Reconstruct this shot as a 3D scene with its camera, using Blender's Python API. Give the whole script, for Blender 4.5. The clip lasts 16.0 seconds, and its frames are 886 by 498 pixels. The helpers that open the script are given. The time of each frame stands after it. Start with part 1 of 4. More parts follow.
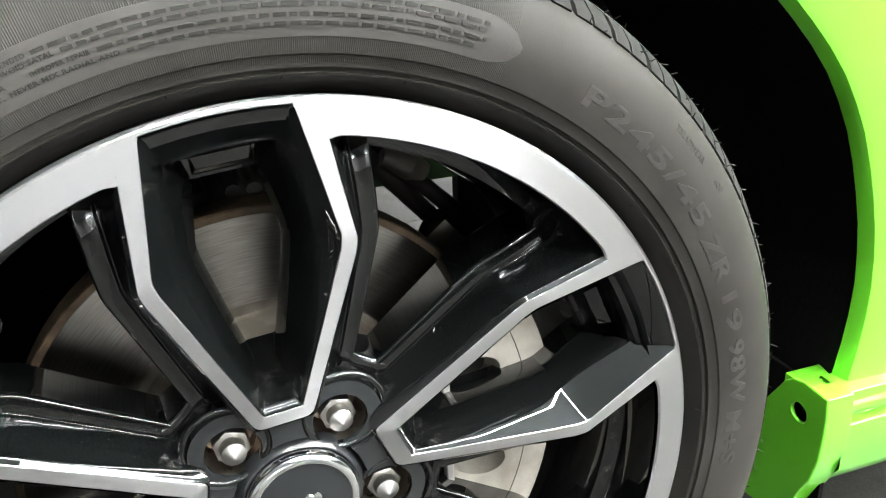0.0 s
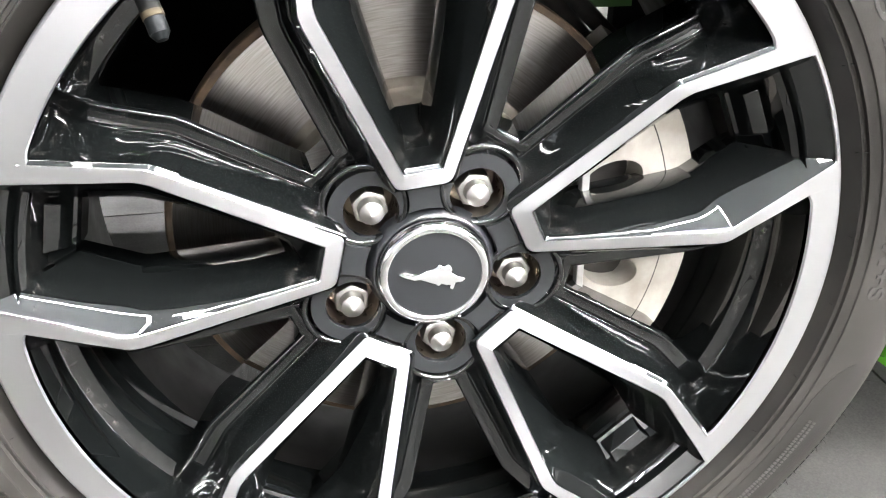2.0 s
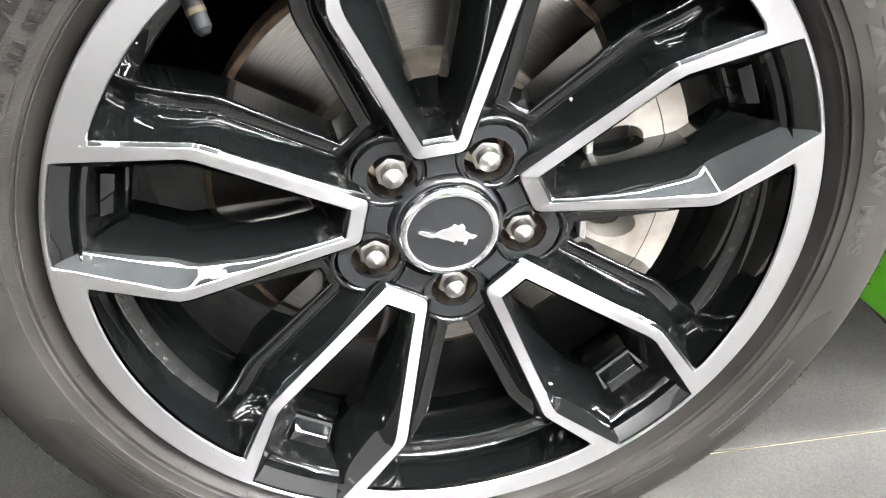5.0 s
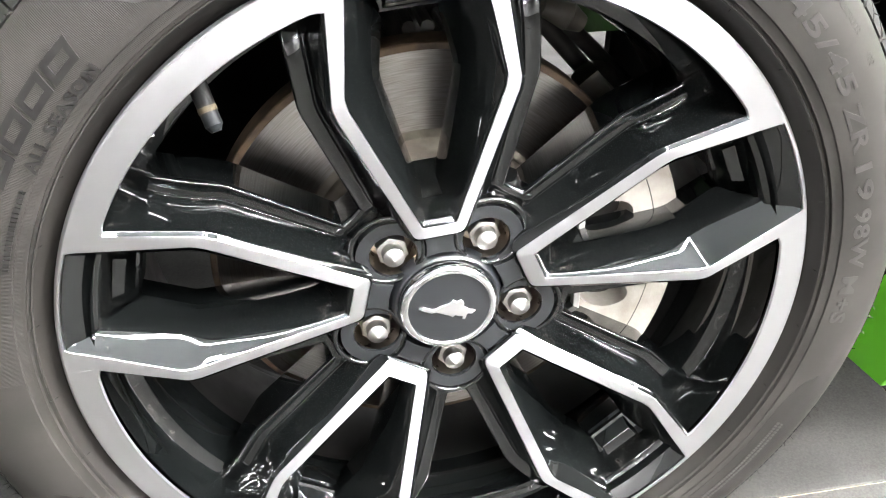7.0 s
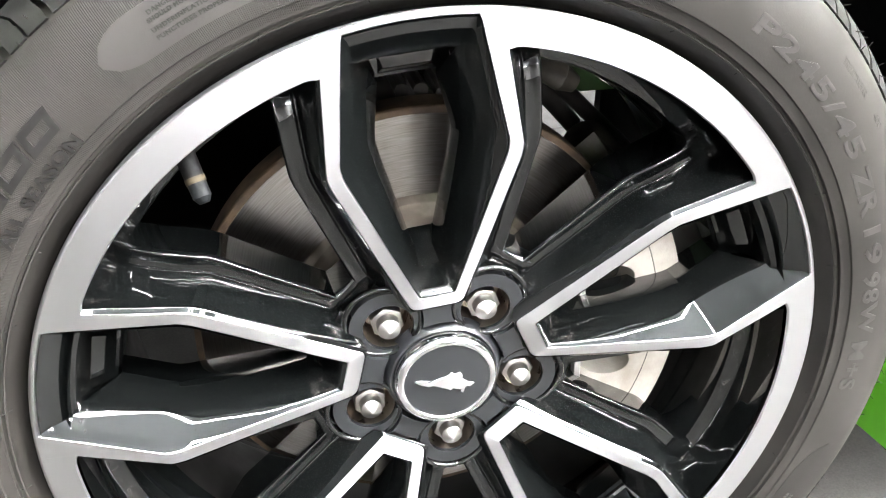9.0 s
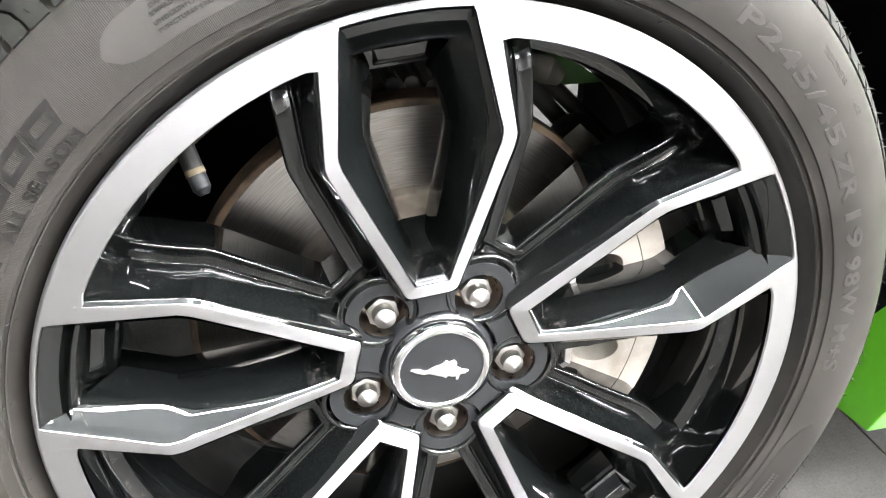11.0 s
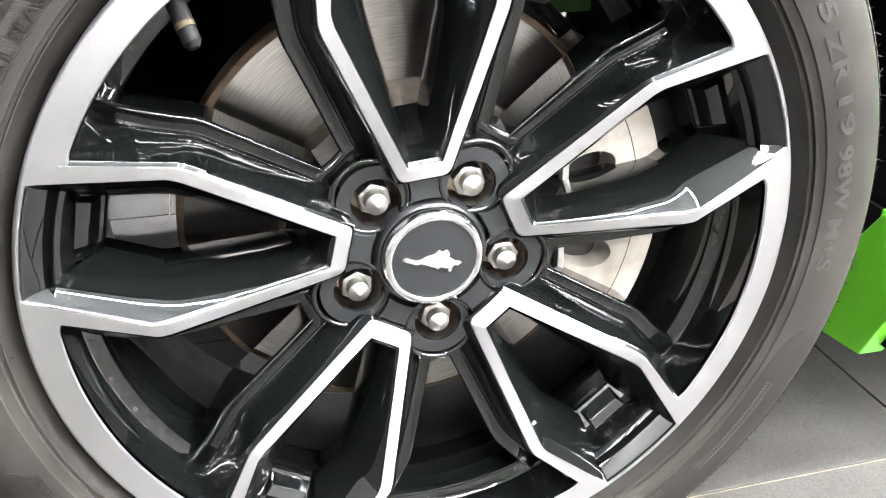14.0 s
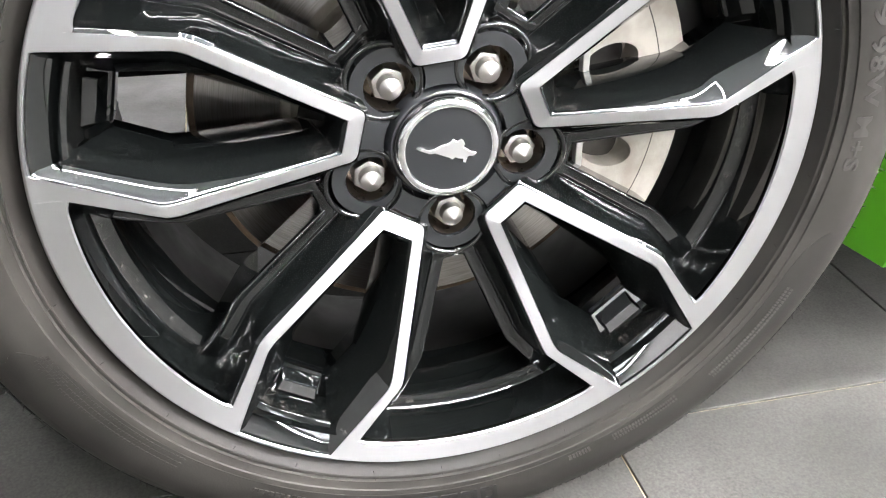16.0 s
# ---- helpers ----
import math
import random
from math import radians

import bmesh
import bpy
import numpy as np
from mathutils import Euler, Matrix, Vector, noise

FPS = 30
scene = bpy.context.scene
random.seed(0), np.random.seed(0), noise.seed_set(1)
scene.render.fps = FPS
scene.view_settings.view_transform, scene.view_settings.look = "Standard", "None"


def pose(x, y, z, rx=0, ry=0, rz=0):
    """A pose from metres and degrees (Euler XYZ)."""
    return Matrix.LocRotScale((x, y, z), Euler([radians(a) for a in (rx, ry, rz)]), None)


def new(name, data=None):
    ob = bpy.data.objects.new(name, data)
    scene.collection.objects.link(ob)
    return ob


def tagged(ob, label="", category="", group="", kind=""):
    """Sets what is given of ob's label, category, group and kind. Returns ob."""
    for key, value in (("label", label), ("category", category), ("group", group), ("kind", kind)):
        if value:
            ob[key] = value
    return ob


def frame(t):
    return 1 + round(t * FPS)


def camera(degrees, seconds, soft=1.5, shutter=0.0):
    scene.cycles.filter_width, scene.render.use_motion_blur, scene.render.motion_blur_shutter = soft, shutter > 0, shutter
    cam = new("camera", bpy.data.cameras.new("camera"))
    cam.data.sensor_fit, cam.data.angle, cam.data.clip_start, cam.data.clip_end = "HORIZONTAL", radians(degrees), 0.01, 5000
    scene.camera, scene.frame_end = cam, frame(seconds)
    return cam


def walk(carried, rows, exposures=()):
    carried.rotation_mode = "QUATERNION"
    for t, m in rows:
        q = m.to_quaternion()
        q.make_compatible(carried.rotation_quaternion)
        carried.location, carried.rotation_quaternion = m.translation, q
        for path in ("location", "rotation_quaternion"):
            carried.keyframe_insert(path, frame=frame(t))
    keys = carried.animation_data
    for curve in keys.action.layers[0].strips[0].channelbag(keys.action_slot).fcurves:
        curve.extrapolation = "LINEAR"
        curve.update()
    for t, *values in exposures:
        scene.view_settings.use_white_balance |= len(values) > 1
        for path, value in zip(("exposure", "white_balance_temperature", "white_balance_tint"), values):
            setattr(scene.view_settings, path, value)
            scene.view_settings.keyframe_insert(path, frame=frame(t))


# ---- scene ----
cam = camera(53.87, 16.0, 1.1)
# seconds, metres, degrees
PATH = [
    (0.0, -0.0672, -0.4495, 0.6945, 66.86, 1.22, -20.66),
    (0.5, -0.0794, -0.4524, 0.6842, 65.85, 1.07, -16.94),
    (1.0, -0.0834, -0.4630, 0.6628, 65.45, -0.61, -13.81),
    (1.5, -0.0867, -0.4766, 0.6387, 64.52, -0.69, -12.04),
    (2.0, -0.0869, -0.4787, 0.6084, 62.11, -0.48, -10.73),
    (2.5, -0.0886, -0.4831, 0.5825, 58.90, -0.57, -10.02),
    (3.0, -0.0895, -0.4898, 0.5705, 56.60, -0.28, -9.37),
    (3.5, -0.0880, -0.4912, 0.5836, 55.74, -0.25, -9.33),
    (4.0, -0.0860, -0.4962, 0.6222, 55.23, -0.25, -9.37),
    (6.5, -0.1029, -0.5120, 0.6998, 55.65, -0.31, -10.40),
    (7.0, -0.0999, -0.5070, 0.7109, 57.55, -0.13, -10.65),
    (7.5, -0.0976, -0.4919, 0.7242, 58.92, -0.24, -10.97),
    (8.0, -0.1101, -0.4802, 0.7215, 59.85, -0.29, -11.39),
    (8.5, -0.1052, -0.4818, 0.7212, 60.16, -0.34, -11.77),
    (9.0, -0.1081, -0.4761, 0.7097, 60.78, -0.38, -12.30),
    (11.5, -0.1248, -0.4864, 0.7076, 60.82, -0.52, -14.43),
    (12.0, -0.1258, -0.4861, 0.6998, 60.96, -0.62, -14.71),
    (12.5, -0.1203, -0.4952, 0.6951, 61.29, -0.59, -14.84),
    (13.0, -0.1279, -0.5023, 0.6811, 61.49, -0.69, -15.06),
    (13.5, -0.1301, -0.5082, 0.6536, 61.73, -0.70, -15.05),
    (14.0, -0.1389, -0.5196, 0.6217, 62.41, -0.87, -15.28),
    (14.5, -0.1354, -0.5286, 0.6026, 62.95, -1.03, -15.48),
    (15.0, -0.1313, -0.5351, 0.5843, 62.81, -0.81, -14.73),
    (15.5, -0.1340, -0.5351, 0.5822, 61.46, -0.88, -14.25),
    (16.0, -0.1362, -0.5276, 0.5829, 58.78, -1.07, -13.70),
]
walk(cam, [(t, pose(x, y, z, a, b, c)) for t, x, y, z, a, b, c in PATH],
     exposures=[(0.0, 0.70, 6500, 4), (0.5, 1.20, 6500, 7), (1.5, 1.46, 6500, 10), (2.2, 1.44, 6500, 10), (3.2, 1.38, 6500, 10), (6.5, 1.5, 6500, 10),
                (9.0, 1.56, 6500, 10), (13.0, 1.55, 6500, 10), (14.5, 1.41, 6500, 10), (15.5, 1.21, 6500, 10), (16.0, 1.14, 6500, 10)])
# ---- light ----
world = bpy.data.worlds.new("room_air")
scene.world = world
world.use_nodes = True
world.node_tree.nodes["Background"].inputs[0].default_value = (0.8, 0.85, 0.9, 1)
world.node_tree.nodes["Background"].inputs[1].default_value = 0.02

HUB = 0.335          # height of the wheel's axis over the floor
PHI = 96.0           # turn of the first spoke pair, degrees from the x axis
AXIS = Vector((0, 0, HUB))


# ---- materials ----
def material(name, color, rough=0.5, metal=0.0, coat=0.0, spec=0.5):
    m = bpy.data.materials.new(name)
    m.use_nodes = True
    b = m.node_tree.nodes["Principled BSDF"]
    b.inputs["Base Color"].default_value = (*color, 1)
    b.inputs["Roughness"].default_value = rough
    b.inputs["Metallic"].default_value = metal
    b.inputs["Coat Weight"].default_value = coat
    b.inputs["Coat Roughness"].default_value = 0.03
    b.inputs["Specular IOR Level"].default_value = spec
    return m


def node(m, kind, **values):
    n = m.node_tree.nodes.new(kind)
    for key, value in values.items():
        n.inputs[key.replace("_", " ")].default_value = value
    return n


def link(m, a, b):
    m.node_tree.links.new(a, b)


def shader(m):
    return m.node_tree.nodes["Principled BSDF"]


def coords(m, scale=(1, 1, 1)):
    c = m.node_tree.nodes.new("ShaderNodeTexCoord")
    s = m.node_tree.nodes.new("ShaderNodeMapping")
    s.inputs["Scale"].default_value = scale
    link(m, c.outputs["Object"], s.inputs["Vector"])
    return s.outputs["Vector"]


def mottle(m, dark, light, scale, detail=6.0, lo=0.35, hi=0.65, stretch=(1, 1, 1)):
    """Base colour that wanders between two tones."""
    n = node(m, "ShaderNodeTexNoise", Scale=scale, Detail=detail)
    link(m, coords(m, stretch), n.inputs["Vector"])
    r = m.node_tree.nodes.new("ShaderNodeValToRGB")
    r.color_ramp.elements[0].position, r.color_ramp.elements[1].position = lo, hi
    r.color_ramp.elements[0].color, r.color_ramp.elements[1].color = (*dark, 1), (*light, 1)
    link(m, n.outputs["Fac"], r.inputs["Fac"])
    link(m, r.outputs["Color"], shader(m).inputs["Base Color"])
    return r


def gloss_wear(m, lo, hi, scale, detail=8.0):
    """Roughness that wanders."""
    n = node(m, "ShaderNodeTexNoise", Scale=scale, Detail=detail)
    link(m, coords(m), n.inputs["Vector"])
    r = node(m, "ShaderNodeMapRange", From_Min=0.35, From_Max=0.7, To_Min=lo, To_Max=hi)
    link(m, n.outputs["Fac"], r.inputs["Value"])
    link(m, r.outputs["Result"], shader(m).inputs["Roughness"])


def relief(m, scale, depth, strength=0.5, detail=6.0, stretch=(1, 1, 1)):
    n = node(m, "ShaderNodeTexNoise", Scale=scale, Detail=detail)
    link(m, coords(m, stretch), n.inputs["Vector"])
    b = node(m, "ShaderNodeBump", Strength=strength, Distance=depth)
    link(m, n.outputs["Fac"], b.inputs["Height"])
    link(m, b.outputs["Normal"], shader(m).inputs["Normal"])
    return b


def polar(m):
    """Angle and radius round the wheel's axis, from object coordinates."""
    c = m.node_tree.nodes.new("ShaderNodeTexCoord")
    s = m.node_tree.nodes.new("ShaderNodeSeparateXYZ")
    link(m, c.outputs["Object"], s.inputs[0])
    a = m.node_tree.nodes.new("ShaderNodeMath")
    a.operation = "ARCTAN2"
    link(m, s.outputs["Z"], a.inputs[0])
    link(m, s.outputs["X"], a.inputs[1])
    x2 = m.node_tree.nodes.new("ShaderNodeVectorMath")
    x2.operation = "LENGTH"
    f = m.node_tree.nodes.new("ShaderNodeCombineXYZ")
    link(m, s.outputs["X"], f.inputs["X"])
    link(m, s.outputs["Z"], f.inputs["Z"])
    link(m, f.outputs[0], x2.inputs[0])
    return a.outputs[0], x2.outputs["Value"]


black_gloss = material("gloss_black_paint", (0.004, 0.0044, 0.0042), 0.4, 0.0, 1.0, 0.0)
shader(black_gloss).inputs["Coat IOR"].default_value = 1.63
relief(black_gloss, 320, 0.0004, 0.2, 3)


def dusty_black(m):
    """Black paint with pale dust caught in the corners beside the barrel and round the hub."""
    _, r = polar(m)
    n = node(m, "ShaderNodeTexNoise", Scale=130.0, Detail=10.0, Roughness=0.72)
    link(m, coords(m), n.inputs["Vector"])
    spots = node(m, "ShaderNodeMapRange", From_Min=0.52, From_Max=0.85, To_Min=0.0, To_Max=1.0)
    link(m, n.outputs["Fac"], spots.inputs["Value"])
    rings = None
    for mid, half in ((0.2345, 0.006), (0.086, 0.010)):
        d = m.node_tree.nodes.new("ShaderNodeMath")
        d.operation = "SUBTRACT"
        d.inputs[1].default_value = mid
        link(m, r, d.inputs[0])
        e = m.node_tree.nodes.new("ShaderNodeMath")
        e.operation = "ABSOLUTE"
        link(m, d.outputs[0], e.inputs[0])
        f = node(m, "ShaderNodeMapRange", From_Min=half, From_Max=half * 0.2, To_Min=0.0, To_Max=1.0)
        link(m, e.outputs[0], f.inputs["Value"])
        if rings is None:
            rings = f.outputs["Result"]
        else:
            g = m.node_tree.nodes.new("ShaderNodeMath")
            g.operation = "ADD"
            link(m, rings, g.inputs[0])
            link(m, f.outputs["Result"], g.inputs[1])
            rings = g.outputs[0]
    few = node(m, "ShaderNodeMapRange", From_Min=0.0, From_Max=1.0, To_Min=0.006, To_Max=0.3)
    link(m, rings, few.inputs["Value"])
    k = m.node_tree.nodes.new("ShaderNodeMath")
    k.operation = "MULTIPLY"
    link(m, few.outputs["Result"], k.inputs[0])
    link(m, spots.outputs["Result"], k.inputs[1])
    mix = m.node_tree.nodes.new("ShaderNodeMix")
    mix.data_type = "RGBA"
    mix.inputs["A"].default_value = (0.0022, 0.0026, 0.0026, 1)
    mix.inputs["B"].default_value = (0.24, 0.22, 0.2, 1)
    link(m, k.outputs[0], mix.inputs["Factor"])
    specks = node(m, "ShaderNodeTexVoronoi", Scale=230.0)
    link(m, coords(m), specks.inputs["Vector"])
    dot = node(m, "ShaderNodeMapRange", From_Min=0.10, From_Max=0.05, To_Min=0.0, To_Max=0.12)
    link(m, specks.outputs["Distance"], dot.inputs["Value"])
    dust = m.node_tree.nodes.new("ShaderNodeMix")
    dust.data_type = "RGBA"
    dust.inputs["B"].default_value = (0.3, 0.29, 0.27, 1)
    link(m, dot.outputs["Result"], dust.inputs["Factor"])
    link(m, mix.outputs["Result"], dust.inputs["A"])
    link(m, dust.outputs["Result"], shader(m).inputs["Base Color"])
    rough = node(m, "ShaderNodeMapRange", From_Min=0.0, From_Max=0.4, To_Min=0.02, To_Max=0.3)
    link(m, k.outputs[0], rough.inputs["Value"])
    link(m, rough.outputs["Result"], shader(m).inputs["Coat Roughness"])


dusty_black(black_gloss)

hub_paint = material("hub_black_paint", (0.0105, 0.0115, 0.0125), 0.4, 0.0, 1.0, 0.1)
relief(hub_paint, 60, 0.0005, 0.12, 4)

# bright-turned aluminium: fine rings round the axis
alloy = material("bright_machined_aluminium", (0.65, 0.65, 0.67), 0.35, 1.0)
_a, _r = polar(alloy)
_c = alloy.node_tree.nodes.new("ShaderNodeCombineXYZ")
_s = alloy.node_tree.nodes.new("ShaderNodeMath")
_s.operation = "MULTIPLY"
_s.inputs[1].default_value = 1.2
link(alloy, _a, _s.inputs[0])
link(alloy, _s.outputs[0], _c.inputs["X"])
_s = alloy.node_tree.nodes.new("ShaderNodeMath")
_s.operation = "MULTIPLY"
_s.inputs[1].default_value = 2600
link(alloy, _r, _s.inputs[0])
link(alloy, _s.outputs[0], _c.inputs["Y"])
_n = node(alloy, "ShaderNodeTexNoise", Scale=1.0, Detail=3.0)
link(alloy, _c.outputs[0], _n.inputs["Vector"])
_b = node(alloy, "ShaderNodeBump", Strength=0.25, Distance=0.0001)
link(alloy, _n.outputs["Fac"], _b.inputs["Height"])
link(alloy, _b.outputs["Normal"], shader(alloy).inputs["Normal"])


def turned(m, amount):
    """Stretches the gloss across the lathe's rings."""
    p = m.node_tree.nodes.new("ShaderNodeTexCoord")
    x = m.node_tree.nodes.new("ShaderNodeSeparateXYZ")
    link(m, p.outputs["Object"], x.inputs[0])
    g = m.node_tree.nodes.new("ShaderNodeMath")
    g.operation = "MULTIPLY"
    g.inputs[1].default_value = -1.0
    link(m, x.outputs["Z"], g.inputs[0])
    t = m.node_tree.nodes.new("ShaderNodeCombineXYZ")
    link(m, g.outputs[0], t.inputs["X"])
    link(m, x.outputs["X"], t.inputs["Z"])
    u = m.node_tree.nodes.new("ShaderNodeVectorMath")
    u.operation = "NORMALIZE"
    link(m, t.outputs[0], u.inputs[0])
    link(m, u.outputs["Vector"], shader(m).inputs["Tangent"])
    shader(m).inputs["Anisotropic"].default_value = amount
    shader(m).inputs["Anisotropic Rotation"].default_value = 0.25


turned(alloy, 0.7)

chrome = material("chrome", (0.86, 0.86, 0.87), 0.12, 1.0)
gloss_wear(chrome, 0.04, 0.12, 200)
emblem_metal = material("emblem_metal", (0.9, 0.9, 0.91), 0.3, 1.0)
nut_steel = material("plated_steel_nut", (0.36, 0.348, 0.33), 0.3, 1.0)
gloss_wear(nut_steel, 0.28, 0.38, 160)
worn_well = material("worn_nut_well", (0.27, 0.235, 0.2), 0.3, 1.0)
gloss_wear(worn_well, 0.25, 0.45, 120)
cap_black = material("cap_black_plastic", (0.009, 0.0098, 0.011), 0.28, 0.0, 0.4)

def knurl(m):
    """Fine radial ribs on the sidewall's hatched fields, and plain rubber grain elsewhere."""
    a, r = polar(m)

    def step(value, at, op="GREATER_THAN"):
        n = m.node_tree.nodes.new("ShaderNodeMath")
        n.operation = op
        n.inputs[1].default_value = at
        link(m, value, n.inputs[0])
        return n.outputs[0]

    def join(p, q, op="MULTIPLY"):
        n = m.node_tree.nodes.new("ShaderNodeMath")
        n.operation = op
        link(m, p, n.inputs[0])
        link(m, q, n.inputs[1])
        return n.outputs[0]

    ribs = m.node_tree.nodes.new("ShaderNodeMath")
    ribs.operation = "SINE"
    many = step(a, 1800.0, "MULTIPLY")
    link(m, many, ribs.inputs[0])
    band = join(step(r, 0.2795), step(r, 0.3325, "LESS_THAN"))
    upper = join(step(a, radians(66)), band)
    low = join(join(step(a, radians(-17), "LESS_THAN"), step(a, radians(-80))), join(step(r, 0.291), step(r, 0.327, "LESS_THAN")))
    mask = join(upper, low, "ADD")
    wave = join(ribs.outputs[0], mask)
    tone = node(m, "ShaderNodeMapRange", From_Min=-1.0, From_Max=1.0, To_Min=0.0, To_Max=1.0)
    link(m, wave, tone.inputs["Value"])
    b = node(m, "ShaderNodeBump", Strength=0.45, Distance=0.0004)
    link(m, tone.outputs["Result"], b.inputs["Height"])
    grain = [n for n in m.node_tree.nodes if n.bl_idname == "ShaderNodeBump" and n != b][0]
    link(m, grain.outputs["Normal"], b.inputs["Normal"])
    link(m, b.outputs["Normal"], shader(m).inputs["Normal"])


rubber = material("tyre_rubber", (0.03, 0.028, 0.026), 0.5, 0.0, 0.0, 0.12)
mottle(rubber, (0.0148, 0.0138, 0.0124), (0.0238, 0.0221, 0.0199), 14, 8)
gloss_wear(rubber, 0.55, 0.7, 25)
relief(rubber, 900, 0.0002, 0.25)
knurl(rubber)
smooth_rubber = material("smooth_panel_rubber", (0.055, 0.054, 0.05), 0.6, 0.0, 0.0, 0.28)
mottle(smooth_rubber, (0.0245, 0.023, 0.0212), (0.034, 0.0322, 0.0296), 20)
relief(smooth_rubber, 900, 0.0002, 0.2)
rubber_dark = material("moulded_letter_rubber", (0.013, 0.012, 0.011), 0.7, 0.0, 0.0, 0.15)
mottle(rubber_dark, (0.006, 0.0057, 0.0054), (0.010, 0.0095, 0.009), 60)
print_rubber = material("small_print_rubber", (0.016, 0.015, 0.014), 0.65, 0.0, 0.0, 0.15)
mottle(print_rubber, (0.0115, 0.0108, 0.0098), (0.0165, 0.0155, 0.0142), 60)
# wheel arch's shade over the tread is put into this darker rubber colour
shaded_tread_rubber = material("shaded_tread_rubber", (0.04, 0.039, 0.036), 0.75, 0.0, 0.0, 0.2)
mottle(shaded_tread_rubber, (0.0055, 0.0054, 0.005), (0.012, 0.0116, 0.0105), 40, 8)
relief(shaded_tread_rubber, 500, 0.0004, 0.35)

# brushed cast-iron disc: rings, swept marks and a rusty rim
iron = material("ground_cast_iron", (0.42, 0.4, 0.38), 0.38, 1.0)
_a, _r = polar(iron)
_c = iron.node_tree.nodes.new("ShaderNodeCombineXYZ")
_s = iron.node_tree.nodes.new("ShaderNodeMath")
_s.operation = "MULTIPLY"
_s.inputs[1].default_value = 7.0
link(iron, _a, _s.inputs[0])
link(iron, _s.outputs[0], _c.inputs["X"])
_s = iron.node_tree.nodes.new("ShaderNodeMath")
_s.operation = "MULTIPLY"
_s.inputs[1].default_value = 900
link(iron, _r, _s.inputs[0])
link(iron, _s.outputs[0], _c.inputs["Y"])
_n = node(iron, "ShaderNodeTexNoise", Scale=1.0, Detail=6.0)
link(iron, _c.outputs[0], _n.inputs["Vector"])
_k = iron.node_tree.nodes.new("ShaderNodeValToRGB")
_k.color_ramp.elements[0].position, _k.color_ramp.elements[1].position = 0.3, 0.7
_k.color_ramp.elements[0].color, _k.color_ramp.elements[1].color = (0.24, 0.22, 0.2, 1), (0.36, 0.34, 0.32, 1)
link(iron, _n.outputs["Fac"], _k.inputs["Fac"])
link(iron, _k.outputs["Color"], shader(iron).inputs["Base Color"])
_b = node(iron, "ShaderNodeBump", Strength=0.22, Distance=0.0002)
link(iron, _n.outputs["Fac"], _b.inputs["Height"])
link(iron, _b.outputs["Normal"], shader(iron).inputs["Normal"])

turned(iron, 0.8)

rusty = material("rusted_iron_edge", (0.2, 0.12, 0.07), 0.7, 0.3)
mottle(rusty, (0.03, 0.019, 0.011), (0.09, 0.058, 0.033), 60, 8)
hat_iron = material("bare_iron_hat", (0.4, 0.36, 0.31), 0.55, 0.6)
mottle(hat_iron, (0.15, 0.13, 0.105), (0.27, 0.245, 0.21), 45, 8)
caliper_cast = material("cast_aluminium_caliper", (0.62, 0.58, 0.52), 0.55, 0.25)
mottle(caliper_cast, (0.25, 0.225, 0.195), (0.42, 0.393, 0.35), 30, 8)
relief(caliper_cast, 400, 0.0006, 0.4)
dark_steel = material("dark_steel", (0.03, 0.028, 0.026), 0.5, 0.4)
mottle(dark_steel, (0.018, 0.016, 0.015), (0.06, 0.055, 0.05), 30)
zinc = material("zinc_steel", (0.5, 0.49, 0.47), 0.4, 0.8)
mottle(zinc, (0.36, 0.35, 0.33), (0.58, 0.57, 0.55), 25)
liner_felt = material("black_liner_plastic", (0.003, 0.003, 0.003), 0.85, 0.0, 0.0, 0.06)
relief(liner_felt, 120, 0.001, 0.4)
green = material("lime_green_car_paint", (0.125, 0.49, 0.022), 0.28, 0.0, 0.8)
relief(green, 700, 0.00015, 0.12, 2)
valve_rubber = material("valve_cap_plastic", (0.0042, 0.005, 0.0054), 0.6, 0.0, 0.0, 0.12)
brass = material("tan_collar", (0.032, 0.025, 0.014), 0.8, 0.0, 0.0, 0.2)
stem_rubber = material("valve_stem_rubber", (0.001, 0.001, 0.001), 0.7, 0.0, 0.0, 0.15)
wall_paint = material("grey_wall_paint", (0.1, 0.1, 0.098), 0.8)
relief(wall_paint, 60, 0.002, 0.15)
pale_wall = material("pale_wall_paint", (0.5, 0.5, 0.5), 0.8)
relief(pale_wall, 60, 0.002, 0.15)
ceiling_paint = material("ceiling_grey", (0.73, 0.77, 0.8), 0.85)
relief(ceiling_paint, 40, 0.002, 0.1)
grout_mat = material("tile_grout", (0.4, 0.34, 0.26), 0.9)
mottle(grout_mat, (0.24, 0.185, 0.115), (0.44, 0.36, 0.25), 50)

tile_mat = material("grey_porcelain_tile", (0.2, 0.195, 0.185), 0.6, 0.0, 0.0, 0.25)
_m = mottle(tile_mat, (0.020, 0.0194, 0.018), (0.040, 0.0387, 0.0357), 5, 12, 0.3, 0.7)
_o = tile_mat.node_tree.nodes.new("ShaderNodeObjectInfo")
_h = node(tile_mat, "ShaderNodeHueSaturation")
_v = node(tile_mat, "ShaderNodeMapRange", To_Min=0.92, To_Max=1.08)
link(tile_mat, _o.outputs["Random"], _v.inputs["Value"])
link(tile_mat, _v.outputs["Result"], _h.inputs["Value"])
_f = node(tile_mat, "ShaderNodeTexNoise", Scale=420.0, Detail=6.0)
link(tile_mat, coords(tile_mat), _f.inputs["Vector"])
_q = tile_mat.node_tree.nodes.new("ShaderNodeMix")
_q.data_type, _q.blend_type = "RGBA", "OVERLAY"
_q.inputs["Factor"].default_value = 0.9
link(tile_mat, _m.outputs["Color"], _q.inputs["A"])
